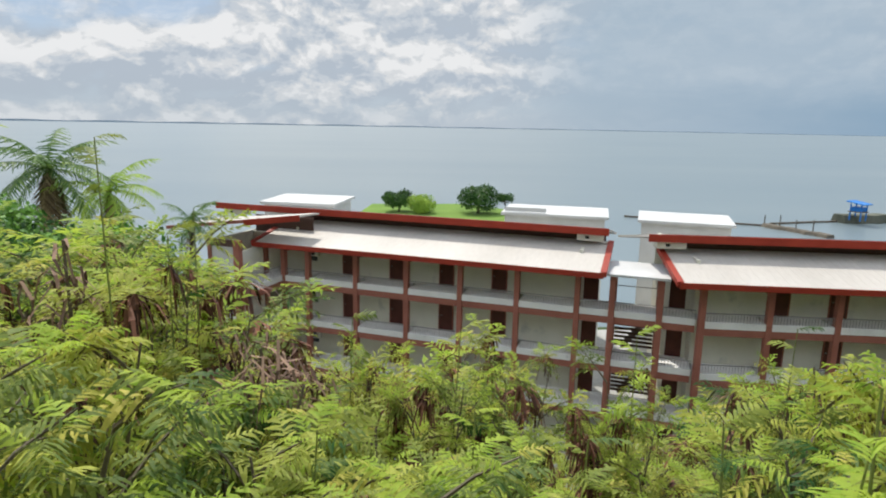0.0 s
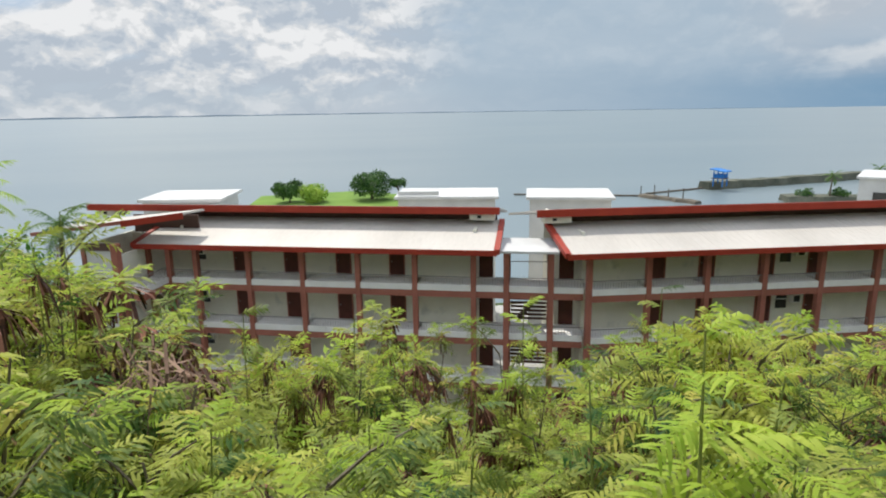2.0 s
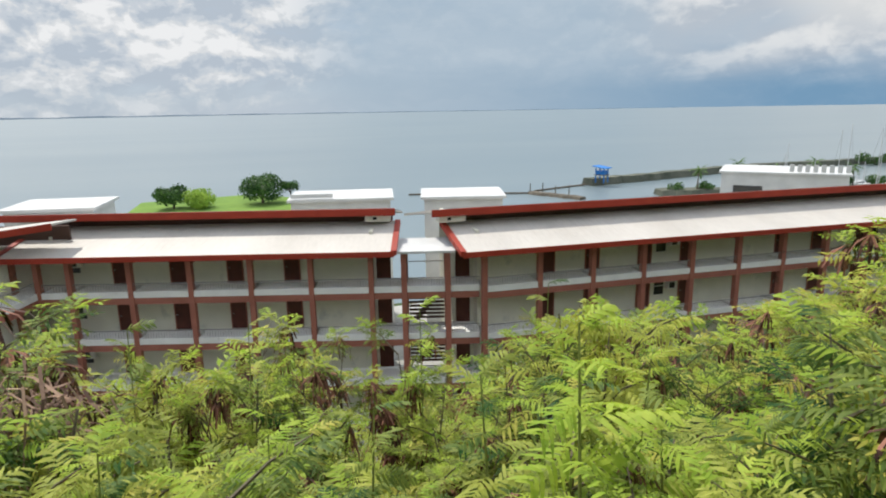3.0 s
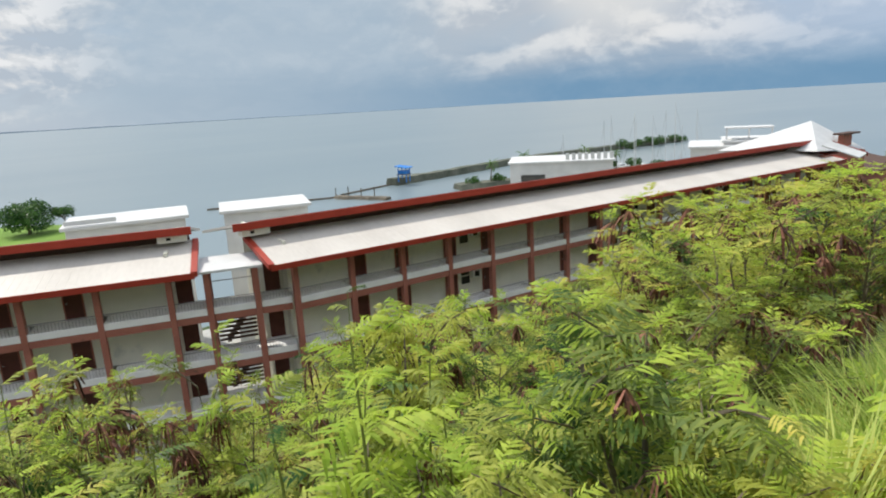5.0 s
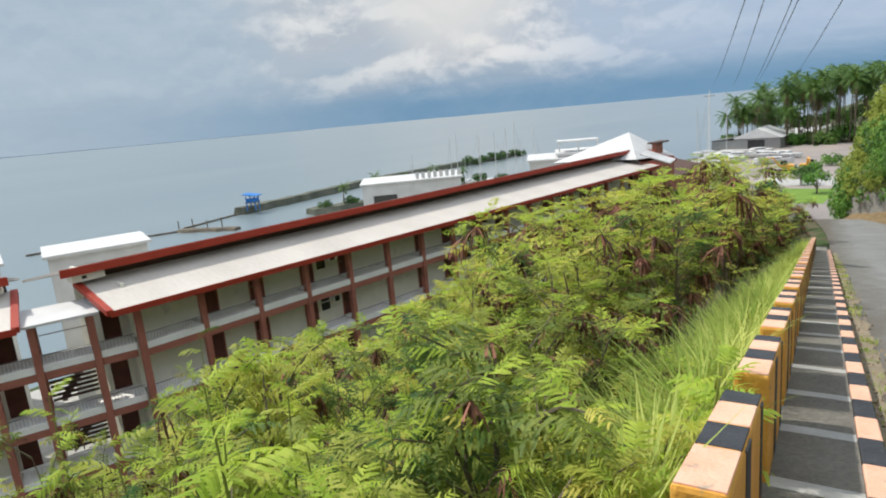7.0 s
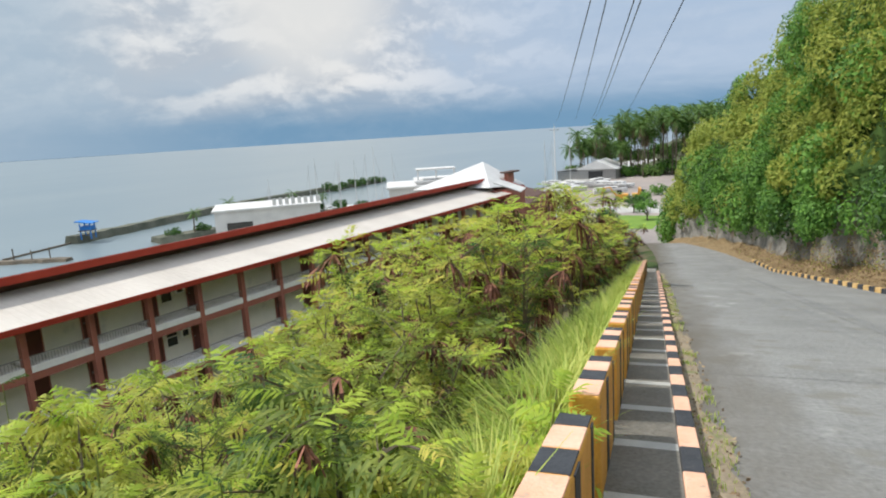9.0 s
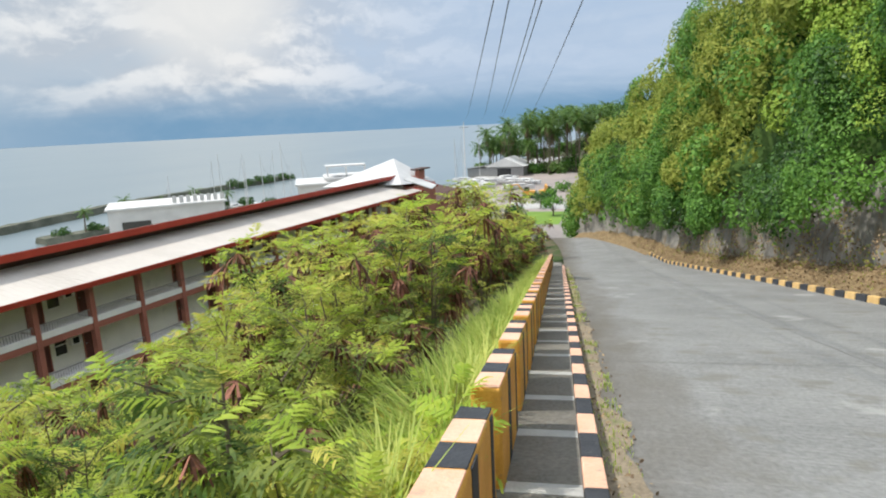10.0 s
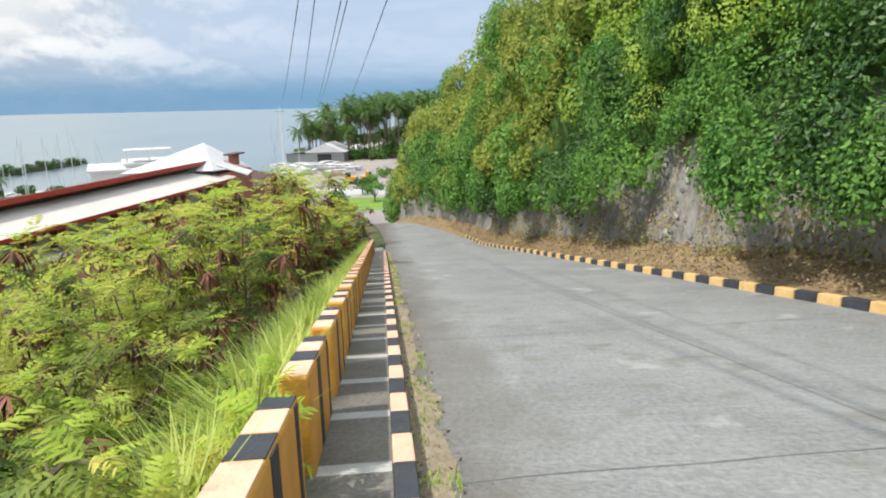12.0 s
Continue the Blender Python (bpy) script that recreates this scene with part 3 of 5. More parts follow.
def apartment_wing(x, y, deg, cols, doors, windows, xa, xb, ua, ub, label):
    ob = thing("apartment_wing", wing_pose(x, y, deg), label, "building", "wings of the apartment building")
    for cx in cols:
        part("column", box(cx - 0.16, cx + 0.16, -0.06, 0.34, YARD_Z - 0.2, -8.35, 0.02), M_BROWN, ob)
        part("beam_end", box(cx - 0.14, cx + 0.14, 0.343, 1.6, -8.75, -8.38), M_BROWN, ob)
    for lv, z in enumerate(FLOORS):
        for k in range(len(cols) - 1):
            wing_bay(ob, cols[k], cols[k + 1], z, doors[k % len(doors)], windows[k % len(windows)], lv)
    part("back_wall", box(cols[0], cols[-1], 11.0, 11.2, YARD_Z - 0.2, -7.6), M_WALLW, ob)
    part("end_wall", box(cols[-1] - 0.2, cols[-1], 1.81, 10.99, YARD_Z - 0.2, -7.3), M_WALLW, ob)
    part("end_wall", box(cols[0], cols[0] + 0.2, 1.81, 10.99, YARD_Z - 0.2, -7.3), M_WALLW, ob)
    wing_roof(ob, xa, xb, ua, ub)
    return ob


left_cols = [-1.9, 0.0] + [3.62 * k for k in range(1, 6)]
left_wing = apartment_wing(-9.06, 41.25, -19.0, left_cols, [None, 0.66, 0.64, 0.62, 0.60, None], [0.75, None, None, None, None, None], -3.6, 19.55, -9.4, 19.45, "four-storey cream apartment wing with brown columns and red roof edges")
right_cols = [3.57 * k for k in range(0, 18)]
right_wing = apartment_wing(14.45, 32.85, -5.2, right_cols, [None, 0.32, 0.20, 0.28, 0.18], [None, None, None, 0.62, None], -1.55, 61.0, -2.5, 65.5, "long four-storey cream apartment wing with brown columns and red roof edges")

# stair link between the wings
link = thing("stair_link", wing_pose(8.05, 35.38, -18.2), "open stair bay with brown columns between two wings", "building")
LX = 6.74
for cx in (2.0, 4.65):
    part("column", box(cx - 0.17, cx + 0.17, -0.10, 0.35, YARD_Z - 0.2, -8.3, 0.02), M_BROWN, link)
    part("column", box(cx - 0.17, cx + 0.17, 2.4, 2.7, YARD_Z - 0.2, -8.3, 0.02), M_BROWN, link)
part("link_roof", slab([(1.65, -0.4, -8.16), (5.1, -0.4, -8.16), (5.1, 2.9, -8.02), (1.65, 2.9, -8.02)], 0.14), M_WHITE, link, "flat white link roof")
for lv, z in enumerate(FLOORS):
    for a, b in ((0.18, 1.83), (2.18, 4.47), (4.83, LX - 0.18)):
        part("slab_edge", box(a, b, -0.02, 2.0, z - 0.38, z), M_BAND, link)
        part("beam", box(a, b, 0.02, 0.3, z - 0.8, z - 0.383), M_BROWN, link)
        railing(link, a, b, z, lv >= 2)
    for a in (0.2, LX - 1.55):
        part("door", box(a, a + 0.9, 1.94, 1.99, z, z + 2.2), M_DOOR, link)
    part("side_wall", box(LX - 0.75, LX - 0.05, 1.95, 2.1, z, z + 2.6), M_WALLW, link)
    part("grille", box(2.2, 4.45, 2.5, 2.54, z + 0.9, z + 0.95), M_RAIL, link)
    if lv:
        # added dark slats stand in for stair flights and hide the pale yard
        for k in range(9):
            part("stair_slat", box(2.2, 4.45, 2.30, 2.36, z + 0.15 + 0.26 * k, z + 0.30 + 0.26 * k), M_DKBROWN, link)
        for k in range(9):
            part("stair_step", box(2.6 + 0.2 * k, 2.86 + 0.2 * k, 2.4, 3.6, z + 0.25 * k, z + 0.25 * k + 0.06), M_DKBROWN, link)

# projecting stair tower with its corner gallery and roof at the upper end
tower = thing("stair_tower", wing_pose(-9.06, 41.25, -19.0), "white panelled stair tower with brown frame and corner gallery", "building")
part("column", box(-5.62, -5.34, -3.06, -2.70, YARD_Z - 0.2, -7.6, 0.02), M_BROWN, tower)
part("column", box(-3.62, -3.20, -3.06, -2.62, YARD_Z - 0.2, -7.6, 0.02), M_BROWN, tower)
part("column", box(-3.56, -3.24, -0.06, 0.34, YARD_Z - 0.2, -8.35, 0.02), M_BROWN, tower)
part("head_beam", box(-5.336, -3.624, -3.02, -2.74, -8.02, -7.6), M_DKBROWN, tower)
part("side_wall", box(-5.60, -5.38, -2.69, 10.8, YARD_Z - 0.2, -7.7), M_WALLW, tower)
part("inner_wall", box(-3.60, -3.42, -2.60, -0.08, YARD_Z - 0.2, -8.4), M_WALLW, tower)
for lv, z in enumerate(FLOORS):
    part("wall_panel", box(-5.336, -3.624, -2.96, -2.80, z + 0.02, z + 2.40), M_WHITE, tower, "plain white wall panel")
    part("beam", box(-5.336, -3.624, -3.03, -2.74, z - 0.58, z + 0.017), M_BROWN, tower)
    part("gallery_slab", box(-3.196, -1.95, -2.70, -0.03, z - 0.38, z), M_BAND, tower)
    part("gallery_beam", box(-3.196, -2.0, -2.66, -2.40, z - 0.84, z - 0.383), M_BROWN, tower)
    part("gallery_beam", box(-2.26, -2.0, -2.396, -0.05, z - 0.84, z - 0.383), M_BROWN, tower)
    part("back_wall", box(-5.37, -1.905, 1.60, 1.80, z, z + 2.62), M_WALLW, tower)
    part("floor_slab", box(-5.37, -2.07, 0.0, 1.597, z - 0.38, z), M_BAND, tower)
    rail = part("railing", box(-3.19, -2.0, -2.60, -2.56, z + 0.66, z + 0.71), M_RAIL, tower)
    part("side_rail", box(-2.04, -2.0, -2.556, -0.05, z + 0.66, z + 0.71), M_RAIL, rail)
    bm = bmesh.new()
    for k in range(8):
        add_box(bm, -3.15 + 0.16 * k, -3.134 + 0.16 * k, -2.588, -2.572, z, z + 0.66)
    for k in range(15):
        add_box(bm, -2.028, -2.012, -2.45 + 0.16 * k, -2.434 + 0.16 * k, z, z + 0.66)
    tagged(part("infill_grille", bm, M_RAIL, rail), kind="stuff")
part("tower_roof", slab([(-8.2, -3.7, -6.85), (0.0, -0.85, -6.0), (0.2, 1.4, -6.1), (-8.2, 1.2, -6.95)], 0.12), M_ROOF, tower)
part("tower_fascia", slab([(-3.4, -2.13, -6.33), (0.05, -0.93, -5.97), (0.05, -0.86, -5.97), (-3.4, -2.06, -6.33)], 0.40), M_RED, tower)
part("tower_fascia", slab([(-8.2, -3.80, -6.82), (-3.42, -2.14, -6.335), (-3.42, -2.07, -6.335), (-8.2, -3.73, -6.82)], 0.22), M_BROWN, tower)
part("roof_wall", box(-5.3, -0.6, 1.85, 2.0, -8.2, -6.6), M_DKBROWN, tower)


# ---------------------------------------------------------------- white buildings on the shore
def pavilion(name, x, y, deg, w, dp, z_top, label, upstand=0.0, extra=None):
    ob = thing(name, pose(x, y, 0, 0, 0, deg), label, "building")
    part("wall", box(0, w, 0, dp, YARD_Z - 0.3, z_top - 0.25), M_WHITE, ob)
    part("roof", slab([(-0.3, -0.3, z_top - 0.1), (w + 0.3, -0.3, z_top - 0.1), (w + 0.3, dp + 0.3, z_top), (-0.3, dp + 0.3, z_top)], 0.24), M_WHITE, ob)
    if upstand:
        part("upstand_wall", box(0.0, w * 0.42, -0.02, 0.2, z_top, z_top + upstand), M_WHITE, ob)
    return ob


pavilion("shore_pavilion", -15.6, 54.5, -10, 6.3, 5.0, -6.75, "low white flat-roofed shore pavilion", 0)
pavilion("shore_pavilion", 5.6, 54.6, -14, 8.6, 5.0, -7.35, "white flat-roofed shore pavilion with raised wall", 0.35)
pavilion("shore_pavilion", 16.9, 52.0, -18, 7.0, 5.0, -7.45, "white flat-roofed shore pavilion", 0)
hall = pavilion("shore_hall", 65.3, 68.0, -48, 15.0, 9.0, -8.9, "long white shore hall with notched parapet", 0)
for k in range(8):
    part("parapet_block", box(8.2 + 0.9 * k, 8.75 + 0.9 * k, -0.25, 0.1, -8.85, -7.9), M_WHITE, hall)
part("opening", box(1.6, 5.2, -0.06, -0.01, -12.0, -10.9), M_DARK, hall)
pavilion("shore_pavilion", 72.8, 43.2, -60, 9.5, 9.0, -6.7, "white flat-roofed house behind the long wing", 0)
house = pavilion("shore_house", 75.4, 40.2, -60, 5.2, 6.0, -6.1, "white shore house with open roof deck", 0)
part("deck_canopy", box(0.0, 5.4, 0.0, 3.2, -4.85, -4.65), M_WHITE, house)
for x in (0.1, 2.6, 5.1):
    part("canopy_post", box(x, x + 0.2, 0.1, 0.3, -6.1, -4.853), M_WHITE, house)

# cross wing at the downhill end with its white hipped roof
cross = thing("cross_wing", pose(73.4, 28.0, 0, 0, 0, -5.2), "brown end block with pale hipped roof", "building")
part("wall", box(0, 9, 0, 10, YARD_Z - 0.3, -7.6), M_BROWN, cross)
bm = bmesh.new()
c = [bm.verts.new(v) for v in ((-1.6, 11.5, -7.2), (9.5, 11.5, -7.2), (9.5, 0.2, -7.6), (-1.0, 0.2, -7.0), (6.6, 5.0, -4.2))]
for a, b2 in ((0, 1), (1, 2), (2, 3), (3, 0)):
    bm.faces.new((c[a], c[b2], c[4]))
bm.faces.new((c[0], c[1], c[2], c[3]))
part("hip_roof", bm, M_WHITE, cross)
part("porch_roof", slab([(-1.4, -0.4, -6.3), (0.2, -0.6, -6.0), (2.2, -3.2, -7.3), (0.2, -3.4, -7.6)], 0.12), M_WHITE, cross)
part("porch_fascia", slab([(0.2, -0.65, -5.97), (0.35, -0.65, -5.97), (2.35, -3.25, -7.27), (2.2, -3.25, -7.27)], 0.35), M_RED, cross)
part("vent_cap", box(4.9, 8.6, 0.5, 1.7, -5.75, -5.55), M_DKBROWN, cross)
part("vent_box", box(5.6, 7.4, 0.8, 1.4, -7.0, -5.753), M_BROWN, cross)
brown = thing("brown_annex", pose(85, 29.0, 0, 0, 0, -5.2), "low dark brown roofed annex", "building")
part("wall", box(0, 14, 0, 8, YARD_Z - 0.3, -10.8), M_BROWN, brown)
part("roof", slab([(-0.5, -0.5, -10.9), (14.5, -0.5, -10.9), (14.5, 8.5, -9.0), (-0.5, 8.5, -9.0)], 0.2), M_DKBROWN, brown)


# ---------------------------------------------------------------- shore and water things
def rough_bank(name, pts, width, top, mat, label, cat):
    vs, fs = [], []
    for k, (x, y) in enumerate(pts):
        j = (rng.random(4) - 0.5) * width * 0.25
        a = Vector((pts[min(k + 1, len(pts) - 1)][0] - pts[max(k - 1, 0)][0], pts[min(k + 1, len(pts) - 1)][1] - pts[max(k - 1, 0)][1], 0)).normalized()
        n = Vector((-a.y, a.x, 0))
        for off, z in ((-0.5, SEA_Z - 0.5), (-0.32, top), (0.32, top), (0.5, SEA_Z - 0.5)):
            p = Vector((x, y, z)) + n * (off * width + j[0])
            vs.append((p.x, p.y, z + (j[1] * 0.15 if z == top else 0)))
    for k in range(len(pts) - 1):
        for q in range(3):
            fs.append((4 * k + q, 4 * k + q + 1, 4 * k + q + 5, 4 * k + q + 4))
    fs.append((0, 1, 2, 3))
    e = 4 * (len(pts) - 1)
    fs.append((e + 3, e + 2, e + 1, e))
    return tagged(obj_from(name, vs, fs, mat), label, cat, kind="structure")


def line_pts(a, b, n):
    return [(a[0] + (b[0] - a[0]) * k / n, a[1] + (b[1] - a[1]) * k / n) for k in range(n + 1)]


rough_bank("breakwater", line_pts((96, 149), (165, 160), 24) + line_pts((168, 160), (252, 156), 20), 5.0, -19.6, M_BREAK, "long dark rubble breakwater in the sea", "breakwater")
rough_bank("jetty", line_pts((74, 141), (80, 126), 10), 3.0, -20.8, M_TIMBER, "low broken timber jetty in the water", "jetty")
rough_bank("boom", line_pts((45, 152), (74, 141), 10), 0.7, -21.1, M_TIMBER, "thin floating boom line on the water", "boom")
rough_bank("boom", line_pts((77, 144), (97, 150), 10), 0.7, -21.1, M_TIMBER, "thin floating boom line on the water", "boom")
for k in range(4):
    x, y = 74 + 1.6 * k, 141 - 3.6 * k
    v, f = tube_data([(x, y, SEA_Z - 0.5), (x, y, -18.9 + 0.5 * (k % 2))], [0.14, 0.12])
    tagged(obj_from("mooring_post", v, f, M_TIMBER), "weathered timber mooring pile in the water", "pile", "mooring piles")

bm = bmesh.new()
bm_pts = [bm.verts.new(p) for p in ((-17, 152, -19.3), (-20, 110, -19.3), (-16, 64, -19.3), (9, 64, -19.3), (9, 100, -19.3), (15, 130, -19.3), (17, 144, -19.3), (5, 155, -19.3))]
bm.faces.new(bm_pts)
ext = bmesh.ops.extrude_face_region(bm, geom=bm.faces[:])
for v in ext["geom"]:
    if isinstance(v, bmesh.types.BMVert):
        v.co.z = SEA_Z - 0.6
tagged(part("lawn", bm, M_LAWN), "bright green shore lawn beside the sea", "lawn", kind="structure")

bm = bmesh.new()
bm_pts = [bm.verts.new(p) for p in ((58, 58, -19.5), (330, 40, -19.5), (330, 50, -19.5), (280, 60, -19.5), (200, 58, -19.5), (140, 60, -19.5), (118, 78, -19.5), (62, 84, -19.5))]
bm.faces.new(bm_pts)
ext = bmesh.ops.extrude_face_region(bm, geom=bm.faces[:])
for v in ext["geom"]:
    if isinstance(v, bmesh.types.BMVert):
        v.co.z = SEA_Z - 0.6
tagged(part("quay", bm, M_STRIP), "pale concrete marina quay", "quay", kind="structure")

hut = thing("watch_hut", pose(98.5, 146, 0, 0, 0, 30), "small blue-roofed watch hut on the breakwater end", "hut")
for x, y in ((-1.2, -1.2), (1.2, -1.2), (-1.2, 1.2), (1.2, 1.2)):
    part("leg", box(x - 0.12, x + 0.12, y - 0.12, y + 0.12, -20.5, -16.6), M_BLUE, hut)
part("deck", box(-1.6, 1.6, -1.6, 1.6, -18.5, -18.3), M_TIMBER, hut)
part("cabin", box(-1.2, 1.2, -1.2, 1.2, -18.3, -17.3), M_BLUE, hut)
part("roof", slab([(-2.0, -2.0, -16.5), (2.0, -2.0, -16.5), (2.0, 2.0, -15.9), (-2.0, 2.0, -15.9)], 0.2), M_BLUE, hut)

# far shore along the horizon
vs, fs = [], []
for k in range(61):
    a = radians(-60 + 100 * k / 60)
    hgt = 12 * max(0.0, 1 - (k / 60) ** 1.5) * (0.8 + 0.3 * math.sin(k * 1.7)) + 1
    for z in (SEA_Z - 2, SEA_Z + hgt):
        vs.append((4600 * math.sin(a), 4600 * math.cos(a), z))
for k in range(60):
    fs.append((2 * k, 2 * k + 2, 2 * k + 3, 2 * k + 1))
# haze is put into the coast's flat blue colour
M_FAR = material("far_land_painted_haze", (0.32, 0.40, 0.48), (0.36, 0.44, 0.52), 0.002, 1.0, coords="World")
tagged(obj_from("backdrop", vs, fs, M_FAR), "far coast on the horizon, haze put into its blue colour", "coast", kind="structure")


# ---------------------------------------------------------------- plants
def rot_to(direction, twist, scale, place, up=(0, 0, 1)):
    """Pose whose x axis runs along direction."""
    x = Vector(direction).normalized()
    y = Vector(up).cross(x)
    if y.length < 1e-4:
        y = Vector((0, 1, 0))
    y.normalize()
    z = x.cross(y)
    m = Matrix((x, y, z)).transposed().to_4x4()
    return np.array(Matrix.Translation(place) @ m @ Matrix.Rotation(twist, 4, "X") @ Matrix.Scale(scale, 4))


def frond_template(pairs, leaflets, length, pinna, width, seed=1):
    """Twice-divided feathery leaf along x, one metre-true; quads."""
    quads = []
    r = random.Random(seed)

    def bent(t):
        return np.array([length * t, 0, -0.30 * length * t * t])
    for k in range(pairs):
        for side in (-1, 1):
            t = (k + 0.8 + r.uniform(-0.22, 0.22)) / (pairs + 0.2)
            base = bent(t)
            ln = pinna * (0.72 + 0.5 * math.sin(math.pi * min(t * 0.9 + 0.1, 1))) * r.uniform(0.75, 1.15)
            axis = np.array([0.55 + r.uniform(-0.25, 0.25), side * 0.84, r.uniform(-0.45, 0.10)])
            axis /= np.linalg.norm(axis)
            cross = np.array([-axis[1], axis[0], 0.0])
            if leaflets <= 1:
                quads.append([base, base + axis * ln * 0.45 + cross * width, base + axis * ln + np.array([0, 0, -0.012]), base + axis * ln * 0.45 - cross * width])
                continue
            # a lens-shaped feather of leaflets, bent down towards its tip
            rims = []
            for j in range(leaflets + 1):
                q = j / leaflets
                c = base + axis * ln * q + np.array([0, 0, -0.34 * ln * q * q])
                w = width * (0.30 + 0.95 * math.sin(math.pi * (0.12 + 0.80 * q)) ** 0.8 - 0.25 * q)
                lift = np.array([0, 0, 0.25 * w])
                rims.append((c + cross * w - axis * w * 0.3 + lift, c - cross * w - axis * w * 0.3 + lift))
            for j in range(leaflets):
                quads.append([rims[j][0], rims[j + 1][0], rims[j + 1][1], rims[j][1]])
    quads.append([bent(0) + [0, -0.002, 0], bent(1) + [0, -0.001, 0], bent(1) + [0, 0.001, 0], bent(0) + [0, 0.002, 0]])
    return np.array(quads)


FINE = [frond_template(9, 3, 0.27, 0.092, 0.0092, 3 + k) for k in range(4)]
SEMI = [frond_template(7, 2, 0.25, 0.088, 0.0090, 13 + k) for k in range(4)]
MID = [frond_template(7, 1, 0.25, 0.090, 0.0120, 23 + k) for k in range(4)]


def leucaena(name, height, spread, fronds, template, pods, seed, yellow=0.12, crown_from=0.35, scale=1.0, pod_size=1.0):
    """A feathery-leaved shrub; returns its thing at the origin."""
    r = np.random.default_rng(seed)
    ob = thing(name, Matrix.Identity(4), "feathery green leucaena shrub with brown seed pods on the slope", "shrub", "shrubs on the slope")
    chunks, tips = [], []
    stems = 3
    for q in range(stems):
        a = 2 * math.pi * (q + r.random() * 0.7) / stems
        lean = spread * (0.25 + 0.2 * r.random())
        top = Vector((lean * math.cos(a), lean * math.sin(a), height * (0.80 + 0.18 * r.random())))
        mid = Vector((top.x * 0.35, top.y * 0.35, top.z * 0.5))
        chunks.append(tube_data([(0, 0, -0.3), mid, top], [0.035, 0.024, 0.008], 5))
        for k in range(9):
            t = crown_from + (1 - crown_from) * (k + r.random()) / 9
            p = mid.lerp(top, (t - 0.5) / 0.5) if t > 0.5 else Vector((0, 0, 0)).lerp(mid, t / 0.5)
            b = r.random() * 2 * math.pi
            ln = spread * (0.65 - 0.30 * t) * (0.6 + 0.6 * r.random())
            end = p + Vector((ln * math.cos(b), ln * math.sin(b), ln * (0.45 + 0.4 * r.random())))
            end.z = min(end.z, height)
            chunks.append(tube_data([p, p.lerp(end, 0.5) + Vector((0, 0, 0.04)), end], [0.014, 0.009, 0.004], 4))
            tips.append((p, end))
    v, f = merge(chunks)
    obj_from("trunk", v, f, M_BARK, ob)
    mats4, young = [], []
    for k in range(fronds):
        p, e = tips[k % len(tips)]
        ring_ = (k // len(tips)) / max(1, fronds // len(tips))      # 0 at the shoot's end, 1 well inside
        place = e.lerp(p, 0.55 * ring_ + 0.06 * r.random()) + Vector(r.normal(0, 0.02, 3))
        b = 2.4 * (k // len(tips)) + k + r.uniform(-0.5, 0.5)
        out = Vector((math.cos(b), math.sin(b), 0.75 - 0.85 * ring_ + r.uniform(-0.3, 0.25)))
        mats4.append(rot_to(out, r.uniform(-0.35, 0.35), scale * r.uniform(0.75, 1.2) * (0.75 + 0.35 * min(1, 3 * ring_)), place))
        young.append(ring_ < 0.30)
    mats4 = np.array(mats4)
    vs = np.concatenate([stamp(q, mats4[k::len(template)])[0] for k, q in enumerate(template)])
    qs = np.arange(len(vs)).reshape(-1, 4)
    per = len(template[0])
    order = np.concatenate([np.arange(fronds)[k::len(template)] for k in range(len(template))])
    young = np.array(young)[order] & (mats4[order, 2, 3] > 0.55 * height) & (r.random(fronds) < 0.85)
    idx = np.repeat(np.where(r.random(fronds) < yellow, 1, np.where(young, 2, 0)), per)
    tagged(quad_object("foliage", vs, qs, [M_LEAF, M_LEAF_Y, M_YOUNG], ob, "", idx), kind="stuff")
    pod_quads = []
    for k in range(pods):
        p, e = tips[int(r.integers(len(tips)))]
        away = np.array([e.x, e.y, 0.0]) / max(0.05, math.hypot(e.x, e.y))
        c = np.array(p.lerp(e, r.uniform(0.8, 1.0))) + away * 0.10 + np.array([0, 0, -0.07])
        n = int(r.integers(14, 26))
        for j in range(n):
            b = r.random() * 2 * math.pi
            fl = r.uniform(0.05, 1.5)
            hx = np.array([math.cos(b), math.sin(b), 0])
            o = hx * r.uniform(0.005, 0.04) * pod_size
            ln = r.uniform(0.10, 0.23) * pod_size
            w = np.array([-math.sin(b), math.cos(b), r.uniform(-0.5, 0.5)]) * 0.0105 * pod_size
            p1 = c + o + hx * fl * ln * 0.45 + np.array([0, 0, -ln * 0.35])
            p2 = c + o + hx * fl * ln * 0.75 + np.array([0, 0, -ln])
            pod_quads.append([c + o * 0.3 - w * 0.5, p1 - w, p1 + w, c + o * 0.3 + w * 0.5])
            pod_quads.append([p1 - w, p2 - w * 0.6, p2 + w * 0.6, p1 + w])
    if pod_quads:
        pq = np.array(pod_quads).reshape(-1, 3)
        tagged(quad_object("dry_fruit", pq, np.arange(len(pq)).reshape(-1, 4), M_POD, ob, "hanging dry brown seed pods"), kind="stuff")
    return ob


protos_near = [leucaena("leucaena_shrub", 2.0, 1.2, 270, SEMI, 3, 11 + k, 0.07, 0.25, 0.92, 0.85) for k in range(5)]
protos_mid = [leucaena("leucaena_shrub", 4.0, 1.9, 378, MID, 26, 21 + k, 0.07, 0.35, 1.16, 1.65) for k in range(5)]
protos_far = [leucaena("leucaena_shrub", 4.0, 2.3, 216, MID, 18, 31 + k, 0.08, 0.25, 1.85, 2.3) for k in range(3)]

